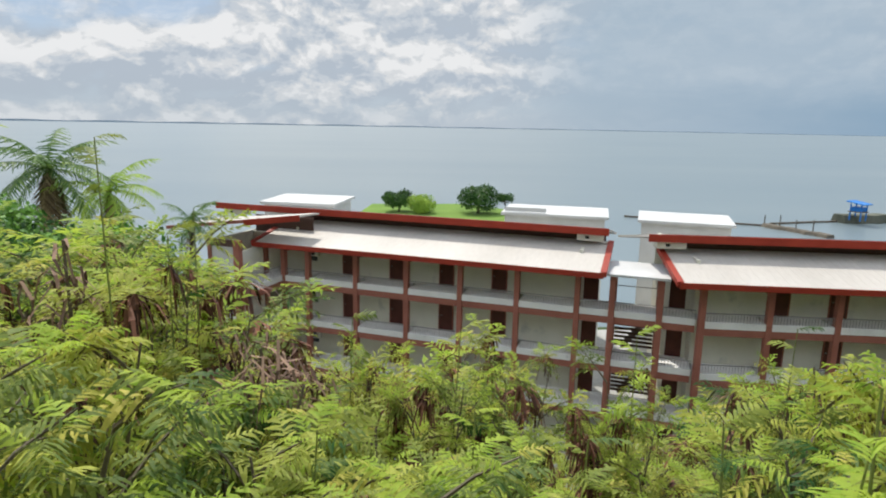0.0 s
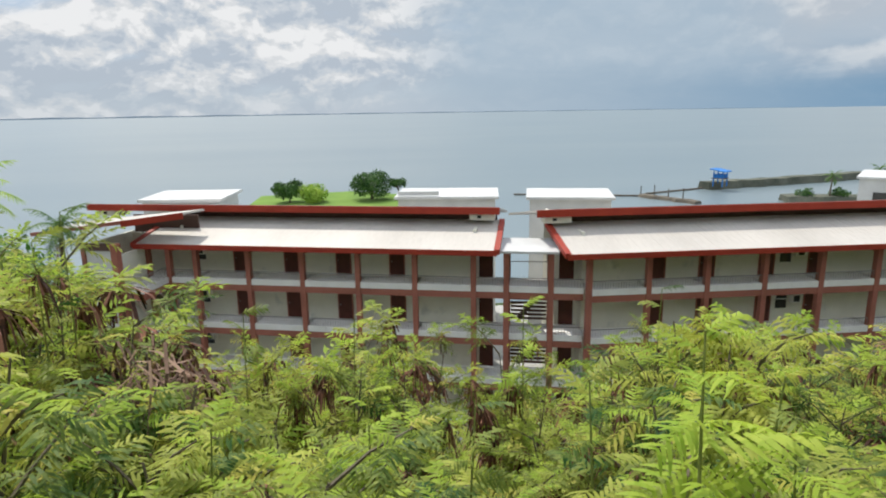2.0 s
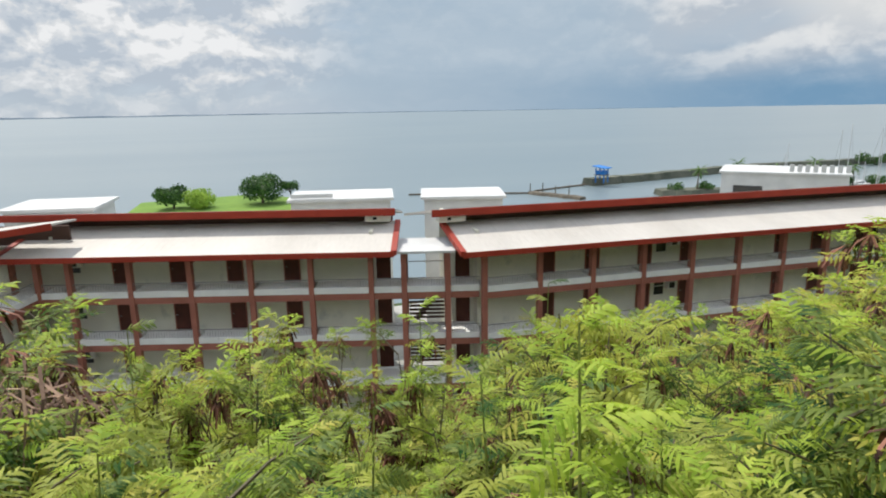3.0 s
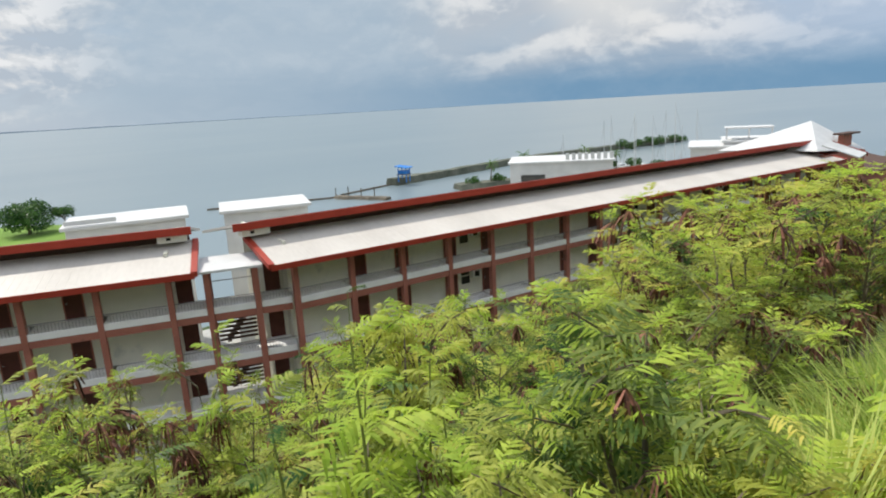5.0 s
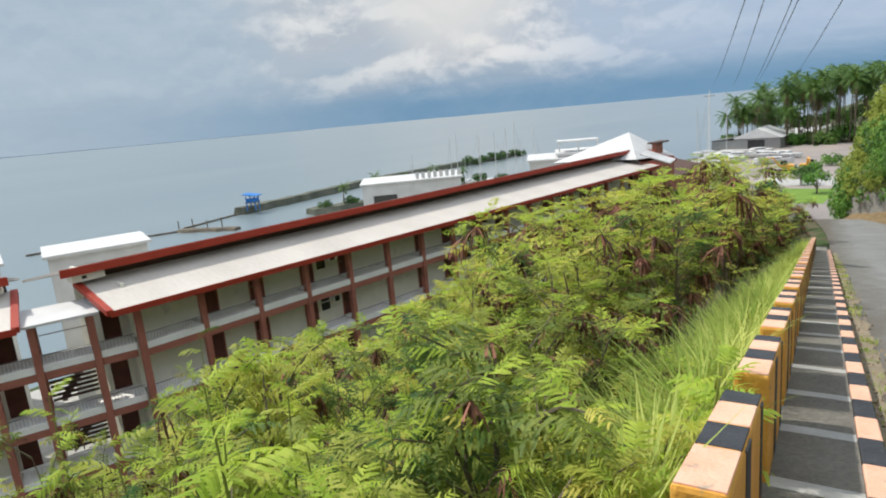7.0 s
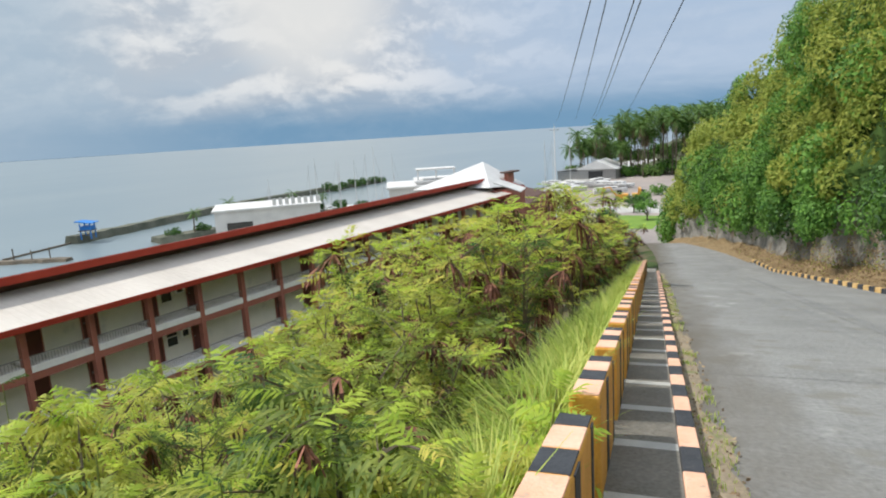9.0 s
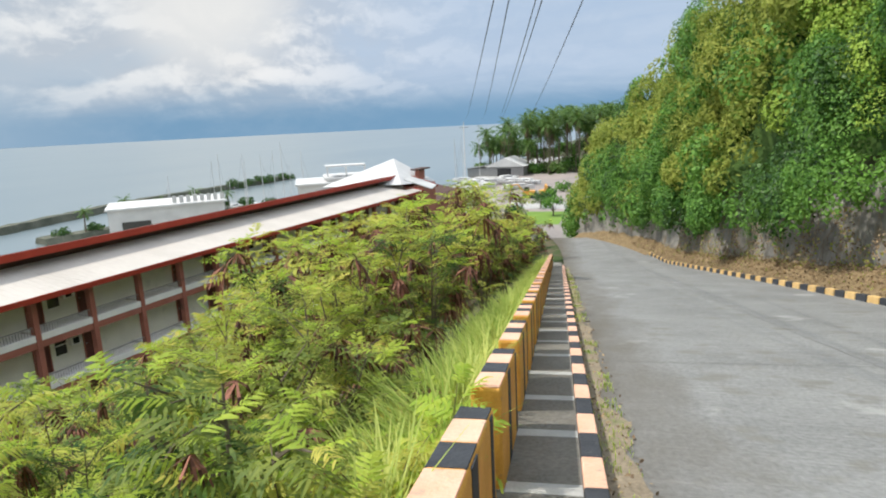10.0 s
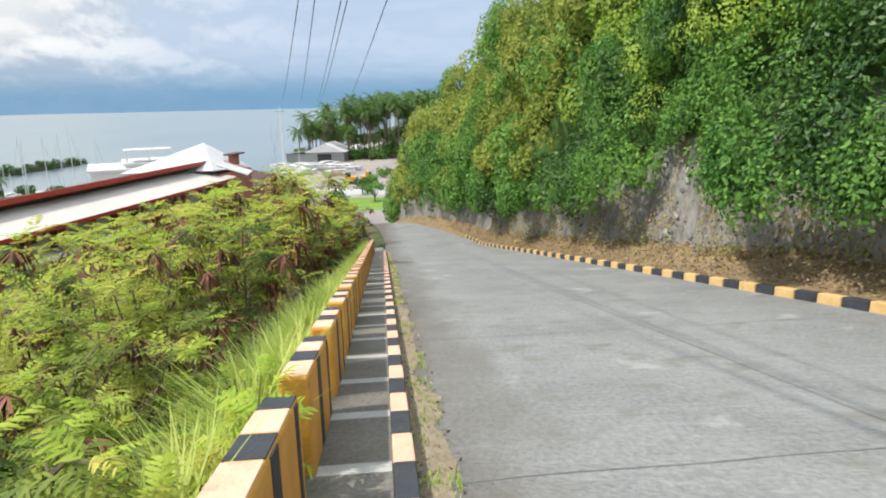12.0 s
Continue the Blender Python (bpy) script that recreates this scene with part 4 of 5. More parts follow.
# thicket crown heights fitted to the camera's view: heading, elevation angle
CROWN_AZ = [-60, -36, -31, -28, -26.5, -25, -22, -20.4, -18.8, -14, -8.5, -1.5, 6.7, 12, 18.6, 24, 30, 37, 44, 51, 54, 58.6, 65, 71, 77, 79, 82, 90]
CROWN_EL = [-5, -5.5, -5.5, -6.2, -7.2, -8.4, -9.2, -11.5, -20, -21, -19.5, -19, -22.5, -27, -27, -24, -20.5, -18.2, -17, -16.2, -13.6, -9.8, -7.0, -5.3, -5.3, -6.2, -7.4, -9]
shrub_rng = random.Random(5)
used_protos = set()


def plant(proto, base_h, x, y, h, turn, wide=1.0):
    z = ground_z(x, y)
    k = h / base_h
    m = pose(x, y, z, 0, 0, turn)
    if proto not in used_protos:
        used_protos.add(proto)
        c = proto
        c.matrix_world = m
    else:
        c = copy_thing(proto, m)
    w = max(k, 0.75) * wide
    c.scale = (w, w, k)
    return c


RINGS = [(2.3, 1.0), (3.1, 0.85), (4.1, 1.0), (5.4, 1.35), (7.0, 1.6), (8.9, 1.9), (11.2, 2.1), (14.5, 2.6), (19, 3.2), (25, 4.0), (33, 4.6), (43, 5.0), (54, 5.5)]
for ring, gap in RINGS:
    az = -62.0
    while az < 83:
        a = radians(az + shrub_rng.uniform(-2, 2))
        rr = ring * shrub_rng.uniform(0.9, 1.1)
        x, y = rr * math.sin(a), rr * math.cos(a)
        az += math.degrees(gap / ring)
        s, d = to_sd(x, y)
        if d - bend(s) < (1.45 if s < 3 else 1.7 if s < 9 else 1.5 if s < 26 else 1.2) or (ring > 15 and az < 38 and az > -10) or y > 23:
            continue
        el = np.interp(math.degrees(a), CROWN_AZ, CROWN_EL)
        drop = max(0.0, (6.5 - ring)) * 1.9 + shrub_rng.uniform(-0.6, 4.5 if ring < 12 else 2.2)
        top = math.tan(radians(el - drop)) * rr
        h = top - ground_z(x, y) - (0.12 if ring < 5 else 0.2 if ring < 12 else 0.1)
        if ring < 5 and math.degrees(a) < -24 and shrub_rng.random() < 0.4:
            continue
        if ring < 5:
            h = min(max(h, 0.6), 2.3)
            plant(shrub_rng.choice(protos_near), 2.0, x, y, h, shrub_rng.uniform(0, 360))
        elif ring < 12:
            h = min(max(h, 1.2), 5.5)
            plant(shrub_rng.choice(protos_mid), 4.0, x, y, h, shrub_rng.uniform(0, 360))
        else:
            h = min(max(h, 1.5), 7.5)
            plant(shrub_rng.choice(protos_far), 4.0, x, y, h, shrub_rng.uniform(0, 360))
# tall sprigs clear of the thicket, placed by heading and angle from the camera
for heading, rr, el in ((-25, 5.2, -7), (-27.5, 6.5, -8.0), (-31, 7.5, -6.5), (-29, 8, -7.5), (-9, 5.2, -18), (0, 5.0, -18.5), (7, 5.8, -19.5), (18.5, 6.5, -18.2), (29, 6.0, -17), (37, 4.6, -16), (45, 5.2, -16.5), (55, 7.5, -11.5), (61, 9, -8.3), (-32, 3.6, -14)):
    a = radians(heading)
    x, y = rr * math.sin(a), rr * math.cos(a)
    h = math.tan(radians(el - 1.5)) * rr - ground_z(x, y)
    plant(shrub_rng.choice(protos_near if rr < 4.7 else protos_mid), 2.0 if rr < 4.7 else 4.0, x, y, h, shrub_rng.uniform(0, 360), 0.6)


def withered(x, y, h, blades, length, seed):
    r = np.random.default_rng(seed)
    z = ground_z(x, y)
    ob = thing("withered_plant", pose(x, y, z), "withered plant with hanging dry brown leaves", "dead plant", "withered plants on the slope")
    v, f = tube_data([(0, 0, -0.2), (0.03, 0.02, h * 0.5), (0.0, 0.05, h)], [0.026, 0.02, 0.01], 6)
    obj_from("stem", v, f, M_BARK, ob)
    quads = []
    for k in range(blades):
        a = r.random() * 2 * math.pi
        ln = length * r.uniform(0.45, 1.2)
        o = np.array([0.25 * r.normal() * length, 0.25 * r.normal() * length, h - 0.95 * r.random()])
        hx = np.array([math.cos(a), math.sin(a), 0])
        side = np.array([-math.sin(a), math.cos(a), 0])
        w = side * r.uniform(0.006, 0.014)
        p1 = o + hx * ln * r.uniform(0.25, 0.5) + [0, 0, ln * r.uniform(-0.05, 0.3)]
        p2 = o + hx * ln * r.uniform(0.50, 0.85) + [0, 0, -ln * r.uniform(0.05, 0.35)]
        p3 = o + hx * ln * r.uniform(0.55, 1.1) + side * ln * r.uniform(-0.2, 0.2) + [0, 0, -ln * r.uniform(0.4, 0.95)]
        quads += [[o - w * 0.4, p1 - w, p1 + w, o + w * 0.4], [p1 - w, p2 - w, p2 + w, p1 + w], [p2 - w, p3 - w * 0.3, p3 + w * 0.3, p2 + w]]
    q = np.array(quads).reshape(-1, 3)
    tagged(quad_object("dry_foliage", q, np.arange(len(q)).reshape(-1, 4), M_DRY, ob), kind="stuff")


M_DRY = material("dry_red_brown_leaf", (0.10, 0.055, 0.04), (0.34, 0.22, 0.15), 5.0, 0.85, coords="World", rand=0.45)
# withered plants set by bearing and elevation to suit the camera's view
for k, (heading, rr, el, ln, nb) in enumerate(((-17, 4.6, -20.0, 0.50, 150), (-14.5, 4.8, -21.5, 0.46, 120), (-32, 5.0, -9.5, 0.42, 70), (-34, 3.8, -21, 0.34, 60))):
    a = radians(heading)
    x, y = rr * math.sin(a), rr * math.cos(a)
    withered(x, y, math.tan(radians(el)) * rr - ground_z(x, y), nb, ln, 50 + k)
for s, d, h in ((2.45, 0.98, 0.85), (2.0, 1.1, 1.0), (3.4, 1.5, 0.9), (1.2, 1.2, 1.1), (4.6, 1.9, 1.1), (6.5, 2.1, 1.2)):
    x, y, _ = at(s, d)
    plant(shrub_rng.choice(protos_near), 2.0, x, y, h, shrub_rng.uniform(0, 360), 0.75)



def sprig(x, y, top, fronds, size, seed, mat):
    """One upright shoot with a few large feathery leaves."""
    r = np.random.default_rng(seed)
    z = ground_z(x, y)
    h = top - z
    ob = thing("leucaena_sprig", pose(x, y, z), "young leucaena shoot with large bright feathery leaves", "shrub", "young shoots on the slope")
    bow = Vector((r.uniform(-0.15, 0.15), r.uniform(-0.15, 0.15), 0))
    pts = [Vector((0, 0, -0.2)), bow * 0.4 + Vector((0, 0, h * 0.45)), bow + Vector((0, 0, h))]
    v, f = tube_data(pts, [0.014, 0.010, 0.004], 6)
    obj_from("stem", v, f, M_GREENSTEM, ob)
    mats4 = []
    for k in range(fronds):
        t = 1 - 0.62 * (k / fronds)
        p = pts[1].lerp(pts[2], (t - 0.45) / 0.55) if t > 0.45 else pts[0].lerp(pts[1], t / 0.45)
        a = k * 2.4 + r.uniform(-0.4, 0.4)
        mats4.append(rot_to((math.cos(a), math.sin(a), 0.65 - 1.0 * k / fronds + r.uniform(-0.3, 0.3)), r.uniform(-0.7, 0.7), size * r.uniform(0.65, 1.2) * (0.7 + 0.3 * min(1, k / 3)), p))
    for k, m in enumerate(mats4):
        vs, qs = stamp(FINE[k % 4], m[None])
        quad_object("leaf", vs, qs, mat, ob)


M_GREENSTEM = material("green_stem", (0.16, 0.20, 0.05), (0.28, 0.30, 0.09), 6, 0.7)
# shoots positioned by heading, range and view angle at the camera
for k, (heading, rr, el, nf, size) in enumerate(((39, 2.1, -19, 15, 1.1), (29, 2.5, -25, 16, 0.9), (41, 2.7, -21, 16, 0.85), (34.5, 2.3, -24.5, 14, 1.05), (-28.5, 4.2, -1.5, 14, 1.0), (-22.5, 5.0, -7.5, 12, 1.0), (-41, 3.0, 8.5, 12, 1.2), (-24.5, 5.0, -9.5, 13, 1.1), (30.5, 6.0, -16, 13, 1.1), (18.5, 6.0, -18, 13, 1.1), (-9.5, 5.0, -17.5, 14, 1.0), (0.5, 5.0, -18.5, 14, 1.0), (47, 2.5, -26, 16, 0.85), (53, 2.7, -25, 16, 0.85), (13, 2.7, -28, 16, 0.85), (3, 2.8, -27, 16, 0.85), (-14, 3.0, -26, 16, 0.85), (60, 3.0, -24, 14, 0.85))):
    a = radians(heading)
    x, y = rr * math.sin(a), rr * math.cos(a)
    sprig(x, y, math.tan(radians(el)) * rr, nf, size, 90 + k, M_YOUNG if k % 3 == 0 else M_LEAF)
for k, (s, d, h) in enumerate(((2.5, 0.82, 0.62), (2.0, 0.9, 0.75), (2.95, 0.76, 0.85), (3.2, 0.80, 0.75))):
    x, y, _ = at(s, d)
    sprig(x, y, ground_z(x, y) + h, 9, 1.0, 120 + k, M_YOUNG)

# the hedge runs on beside the road
for k in range(30):
    s = 26 + 1.5 * k
    d = bend(s) * 0.35 + 1.5 + 4.5 * shrub_rng.random()
    x, y, _ = at(s, d)
    plant(shrub_rng.choice(protos_far), 4.0, x, y, shrub_rng.uniform(1.8, 2.9) + 0.45 * (d - bend(s) * 0.35), shrub_rng.uniform(0, 360))


# tall grass along the posts
def grass_bed(s0, s1, d0, d1, count, hmin, hmax, name, label):
    n = count
    tufts = max(1, n // 34)
    pick = rng.integers(0, tufts, n)
    s = rng.uniform(s0, s1, tufts)[pick] + rng.normal(0, 0.10, n)
    d = np.clip((d0 + (d1 - d0) * rng.random(tufts) ** 1.3)[pick] + rng.normal(0, 0.08, n), d0, d1)
    tall = rng.uniform(0.45, 1.0, tufts)[pick]
    heading = rng.uniform(0, 2 * math.pi, tufts)[pick]
    quads = np.zeros((n, 2, 4, 3))
    for k in range(n):
        x, y, _ = at(s[k], d[k])
        z = ground_z(x, y) if d[k] > 0 else road_z(s[k])
        h = hmin + (hmax - hmin) * tall[k] * rng.uniform(0.4, 1.0)
        b = heading[k] + rng.normal(0, 1.1)
        lean = rng.uniform(0.12, 0.75) * h
        w = np.array([-math.sin(b), math.cos(b), 0]) * 0.0045 * (1 + h)
        p0 = np.array([x, y, z])
        p1 = p0 + [math.cos(b) * lean * 0.3, math.sin(b) * lean * 0.3, h * 0.65]
        p2 = p0 + [math.cos(b) * lean, math.sin(b) * lean, h * 0.95]
        quads[k, 0] = [p0 - w, p1 - w * 0.8, p1 + w * 0.8, p0 + w]
        quads[k, 1] = [p1 - w * 0.8, p2 - w * 0.1, p2 + w * 0.1, p1 + w * 0.8]
    v = quads.reshape(-1, 3)
    return tagged(quad_object(name, v, np.arange(len(v)).reshape(-1, 4), M_GRASS), label, "grass", kind="stuff")


grass_bed(0.5, 12, 0.80, 1.75, 10500, 0.3, 0.98, "tall_grass", "tall yellow-green grass behind the barrier posts")
grass_bed(12, 34, 0.80, 1.7, 5000, 0.3, 0.95, "tall_grass", "tall green grass along the barrier posts")
def ragged(s):
    return -0.36 - 0.20 * noise.noise((s * 0.9, 3.0, 0.0)) - 0.07 * noise.noise((s * 4.0, 1.0, 0.0))


strip_mesh("verge", ragged, lambda s: -0.147, -4, 34, 0.12, material("dusty_earth", (0.19, 0.155, 0.11), (0.34, 0.28, 0.20), 3.0, 0.95, 0.6, 30, coords="World", fine=0.55, spots=((0.15, 0.19, 0.06), 2.5, 0.55)), "thin strip of earth and dry weeds along the kerb", "verge", up=0.006)
grass_bed(2, 30, -0.40, -0.15, 1700, 0.015, 0.09, "kerb_grass", "short dry weeds along the kerb foot")
DEBRIS_AT = rng.uniform(0, 1, (1100, 2))


def leaf_cloud(name, centres, sizes, normals, mat, parent=None, label="", mat2=None, share=0.0, which=None, wild=0.6):
    """Folded leaf blades at the given centres, facing roughly along normals."""
    n = len(centres)
    t = rng.normal(size=(n, 3))
    t -= normals * np.sum(t * normals, 1, keepdims=True)
    t[:, 2] -= 0.5
    t /= np.linalg.norm(t, axis=1, keepdims=True)
    nn = normals + rng.normal(size=(n, 3)) * wild
    b = np.cross(nn, t)
    b /= np.linalg.norm(b, axis=1, keepdims=True)
    L, W = sizes[:, None] * 1.12, sizes[:, None] * 0.30
    up = np.cross(t, b)
    quads = np.stack([centres - t * L * 0.5, centres + b * W - up * W * 0.3, centres + t * L * 0.5, centres - b * W - up * W * 0.3], 1)
    v = quads.reshape(-1, 3)
    idx = None
    if mat2:
        idx = (rng.random(n) < share).astype(int) if which is None else np.where(rng.random(n) < 0.12, 1 - which.astype(int), which.astype(int))
    return quad_object(name, v, np.arange(len(v)).reshape(-1, 4), [mat, mat2] if mat2 else mat, parent, label, idx)


def broad_tree(name, x, y, z, height, radius, leaves, leaf, mat, label, trunk_h=0.3, group=""):
    ob = thing(name, pose(x, y, z), label, "tree", group)
    chunks = [tube_data([(0, 0, -0.3), (0.1, 0.05, height * trunk_h), (0, 0.1, height - radius)], [0.05 * radius + 0.05, 0.04 * radius + 0.04, 0.03], 7)]
    centres = []
    lumps = 16
    for k in range(lumps):
        a, e = rng.uniform(0, 2 * math.pi), rng.uniform(-0.4, 1.0)
        c = np.array([math.cos(a) * radius * 0.62 * math.cos(e), math.sin(a) * radius * 0.62 * math.cos(e), height - radius * 0.85 + radius * 0.45 * math.sin(e)])
        chunks.append(tube_data([(0, 0, height * trunk_h), tuple(c * 0.6 + np.array([0, 0, (height - radius) * 0.36])), tuple(c)], [0.05, 0.035, 0.012], 4))
        n = leaves // lumps
        p = rng.normal(size=(n, 3))
        p /= np.linalg.norm(p, axis=1, keepdims=True)
        centres.append(c + p * (radius * 0.42 * rng.uniform(0.55, 1.05, (n, 1))) * np.array([1, 1, 0.8]))
    v, f = merge(chunks)
    obj_from("trunk", v, f, M_BARK, ob)
    c = np.concatenate(centres)
    nrm = c - np.array([0, 0, height - radius * 1.1])
    nrm /= np.linalg.norm(nrm, axis=1, keepdims=True)
    leaf_cloud("crown", c, rng.uniform(0.7, 1.3, len(c)) * leaf, nrm, mat, ob)
    return ob


broad_tree("lawn_tree", -9.6, 139, -19.3, 5.9, 3.9, 2400, 0.5, M_TREE, "dark round tree on the shore lawn", 0.2, "trees on the lawn")
broad_tree("lawn_tree", -4.6, 138, -19.3, 4.9, 3.7, 2200, 0.5, M_VINE_Y, "light green round tree on the shore lawn", 0.2, "trees on the lawn")
broad_tree("lawn_tree", 8.2, 139, -19.3, 7.4, 5.2, 3400, 0.5, M_TREE, "large dark round tree on the shore lawn", 0.2, "trees on the lawn")
broad_tree("lawn_tree", 14.2, 139, -19.3, 5.2, 2.3, 900, 0.45, M_TREE, "slim dark tree on the shore lawn", 0.35, "trees on the lawn")


def palm_mesh(ob, height, lean, nfr, flen, mat, dead=0, droop=1.0, trunk=True, seg=9):
    top = Vector((lean, 0, height))
    if trunk:
        v, f = tube_data([(0, 0, -0.4), (lean * 0.2, 0, height * 0.4), (lean * 0.6, 0, height * 0.75), top], [0.22, 0.16, 0.14, 0.12], 7)
        obj_from("trunk", v, f, M_BARK, ob)
    for group_name, count, m, el0, el1 in (("leaf", nfr, mat, -0.7, 1.25), ("dead_leaf", dead, M_DEAD, -1.35, -0.9)):
        for k in range(count):
            a = 2 * math.pi * (k * 0.618 + rng.uniform(0, 0.1))
            e = el0 + (el1 - el0) * ((k + 0.5) / count)
            quads = []
            pos_, head = np.array(top), e
            hx = np.array([math.cos(a), math.sin(a), 0])
            side = np.array([-math.sin(a), math.cos(a), 0])
            for j in range(seg):
                stepv = (hx * math.cos(head) + np.array([0, 0, math.sin(head)])) * flen / seg
                nxt = pos_ + stepv
                quads.append([pos_ - side * 0.02, nxt - side * 0.015, nxt + side * 0.015, pos_ + side * 0.02])
                for sd in (-1, 1):
                    for q in range(3):
                        b0 = pos_ + stepv * q / 3
                        ln = flen * 0.26 * math.sin(math.pi * (0.12 + 0.83 * (j + q / 3) / seg)) * rng.uniform(0.8, 1.1)
                        tip = b0 + side * sd * ln * 0.8 + stepv * 0.9 + np.array([0, 0, -ln * rng.uniform(0.25, 0.7)])
                        quads.append([b0, b0 + stepv * 0.30, tip + stepv * 0.03, tip - stepv * 0.03])
                pos_ = nxt
                head -= (0.10 + 0.05 * rng.random()) * droop * 9 / seg
                head = max(head, -1.5)
            v = np.array(quads).reshape(-1, 3)
            quad_object(group_name, v, np.arange(len(v)).reshape(-1, 4), m, ob)


def palm(x, y, z, height, lean, nfr, flen, label, dead=0, turn=0, mat=None, group="", seg=9):
    ob = thing("coconut_palm", pose(x, y, z, 0, 0, turn), label, "palm", group)
    palm_mesh(ob, height, lean, nfr, flen, mat or M_PALM, dead, 1.1, seg=seg)
    return ob


def palm_by_top(x, y, z_top, *a, **k):
    z = ground_z(x, y)
    return palm(x, y, z, z_top - z, *a, **k)


palm_by_top(-16.4, 25.1, -2.0, 0.6, 16, 2.9, "coconut palm with dead hanging fronds on the slope", dead=8)
palm_by_top(-14.4, 26.3, -3.0, 0.3, 14, 2.6, "pale yellowing coconut palm on the slope", dead=6, mat=M_VINE_Y)
palm_by_top(-13.6, 33.0, -5.3, 0.2, 14, 1.9, "small dark palm beside the apartment wing", dead=2)
# tree tops follow an outline angle fitted to the camera's view
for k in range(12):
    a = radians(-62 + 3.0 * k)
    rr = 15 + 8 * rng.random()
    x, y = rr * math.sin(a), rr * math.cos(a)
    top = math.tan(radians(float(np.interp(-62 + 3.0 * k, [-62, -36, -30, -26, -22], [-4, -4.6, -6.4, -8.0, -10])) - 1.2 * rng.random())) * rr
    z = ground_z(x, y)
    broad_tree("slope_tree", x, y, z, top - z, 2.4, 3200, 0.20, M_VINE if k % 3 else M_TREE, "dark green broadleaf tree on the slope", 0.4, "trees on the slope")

# coconut grove beyond the marina
grove = [palm(0, 0, 0, hgt, ln, 22, 4.4, "tall coconut palm in the far grove", 2, 0, None, "far coconut grove", 5) for hgt, ln in ((11, 0.6), (15, 1.0), (18.5, 0.7), (21.5, 1.4))]
for k in range(88):
    x, y = 236 + rng.uniform(-8, 34), 60 - 0.65 * (k if k > 3 else 8 + 18 * k) + rng.uniform(-4, 4)
    pick = int(np.clip(0.5 + 3.2 * min(k / 32.0, 1) - 3.0 * rng.random() ** 1.5, 0, 3)) if k > 3 else k
    m = pose(x, y, YARD_Z, 0, 0, rng.uniform(0, 360))
    ob = grove[pick]
    if k < 4:
        ob.matrix_world = m
    else:
        ob = copy_thing(ob, m)
    g = rng.uniform(0.92, 1.06)
    ob.scale = (g, g, g)
for k in range(30):
    broad_tree("grove_tree", 232 + 14 * rng.random() + 26 * (k % 2), 58 - 2.3 * k, YARD_Z, 4.5 + 3.0 * rng.random() + 4.5 * (k % 2), 4.5, 600, 0.9, M_VINE if k % 3 else M_PALM, "dark bushy tree below the coconut palms", 0.15, "bushes in the grove")


# ---------------------------------------------------------------- wall and overgrown hill on the uphill side
def wall_d(s):
    return right_kerb(s) - 1.15


def hill_fall(s):
    return 0.95 - 0.25 * min(max((s - 50) / 30.0, 0), 1.0)


def hill_face(s, h):
    """Offset of the leaf face from the road line at height h above the road."""
    far = min(max((s - 34) / 28.0, 0), 1.0)
    bulge = 1.7 * noise.noise((s * 0.22, h * 0.3, 2.0)) + 1.2 * noise.noise((s * 0.5, h * 0.55, 5.0)) + 0.6 * noise.noise((s * 1.2, h * 1.3, 8.0))
    lean = 0.20 - 0.10 * min(max((s - 14) / 22.0, 0), 1.0) + 0.24 * far
    face = wall_d(s) - lean * max(h - 2.5 - 2.5 * far, 0) + bulge * (1 - 0.6 * far) + 0.55
    if h < 5.5:
        face = max(face, wall_d(s) + 0.28 + 0.2 * bulge)
    return min(face, 0.009 * s - 0.6) if s > 34 else face


vs, fs = [], []
SS = np.arange(-6, 80.1, 0.5)
HH = [0, 0.25, 0.6, 1.2, 1.8, 2.4, 3.0, 3.8, 4.6]
for s in SS:
    for h in HH:
        j = 0.22 * noise.noise((s * 0.6, h * 0.9, 1.0)) + 0.12 * noise.noise((s * 1.9, h * 2.2, 4.0))
        vs.append(at(s, wall_d(s) - 0.12 * h + j, up=h - 0.05))
n = len(HH)
for i in range(len(SS) - 1):
    for k in range(n - 1):
        fs.append((i * n + k, (i + 1) * n + k, (i + 1) * n + k + 1, i * n + k + 1))
retaining = tagged(obj_from("wall_retaining", vs, fs, M_ROCK, smooth=True), "weathered grey stone retaining wall with brown dried roots", "wall", kind="structure")

# dark backing sheet: its colour stands in for shade between the leaves
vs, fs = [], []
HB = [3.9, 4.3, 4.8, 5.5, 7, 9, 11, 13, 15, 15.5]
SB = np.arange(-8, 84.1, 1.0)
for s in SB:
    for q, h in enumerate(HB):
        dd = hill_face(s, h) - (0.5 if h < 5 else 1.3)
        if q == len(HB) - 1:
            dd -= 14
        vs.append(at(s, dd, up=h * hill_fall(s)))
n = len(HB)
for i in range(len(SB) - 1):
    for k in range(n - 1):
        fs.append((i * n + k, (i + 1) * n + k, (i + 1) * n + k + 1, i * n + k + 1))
tagged(obj_from("hillside", vs, fs, M_UNDER, smooth=True), "steep hillside, coloured dark for the shade behind the leaves", "hill", kind="structure")


def hem(s):
    """Height at which the leaves hang over the wall."""
    return 2.38 + 0.25 * noise.noise((s * 0.35, 0.0, 9.0)) + 1.75 * math.exp(-((s - 15.2) / 2.1) ** 4) + 0.4 * noise.noise((s * 1.1, 0.0, 3.0)) - 0.5 * math.exp(-((s - 9.0) / 3.2) ** 4) - 1.3 * min(max((s - 44) / 14.0, 0), 1)


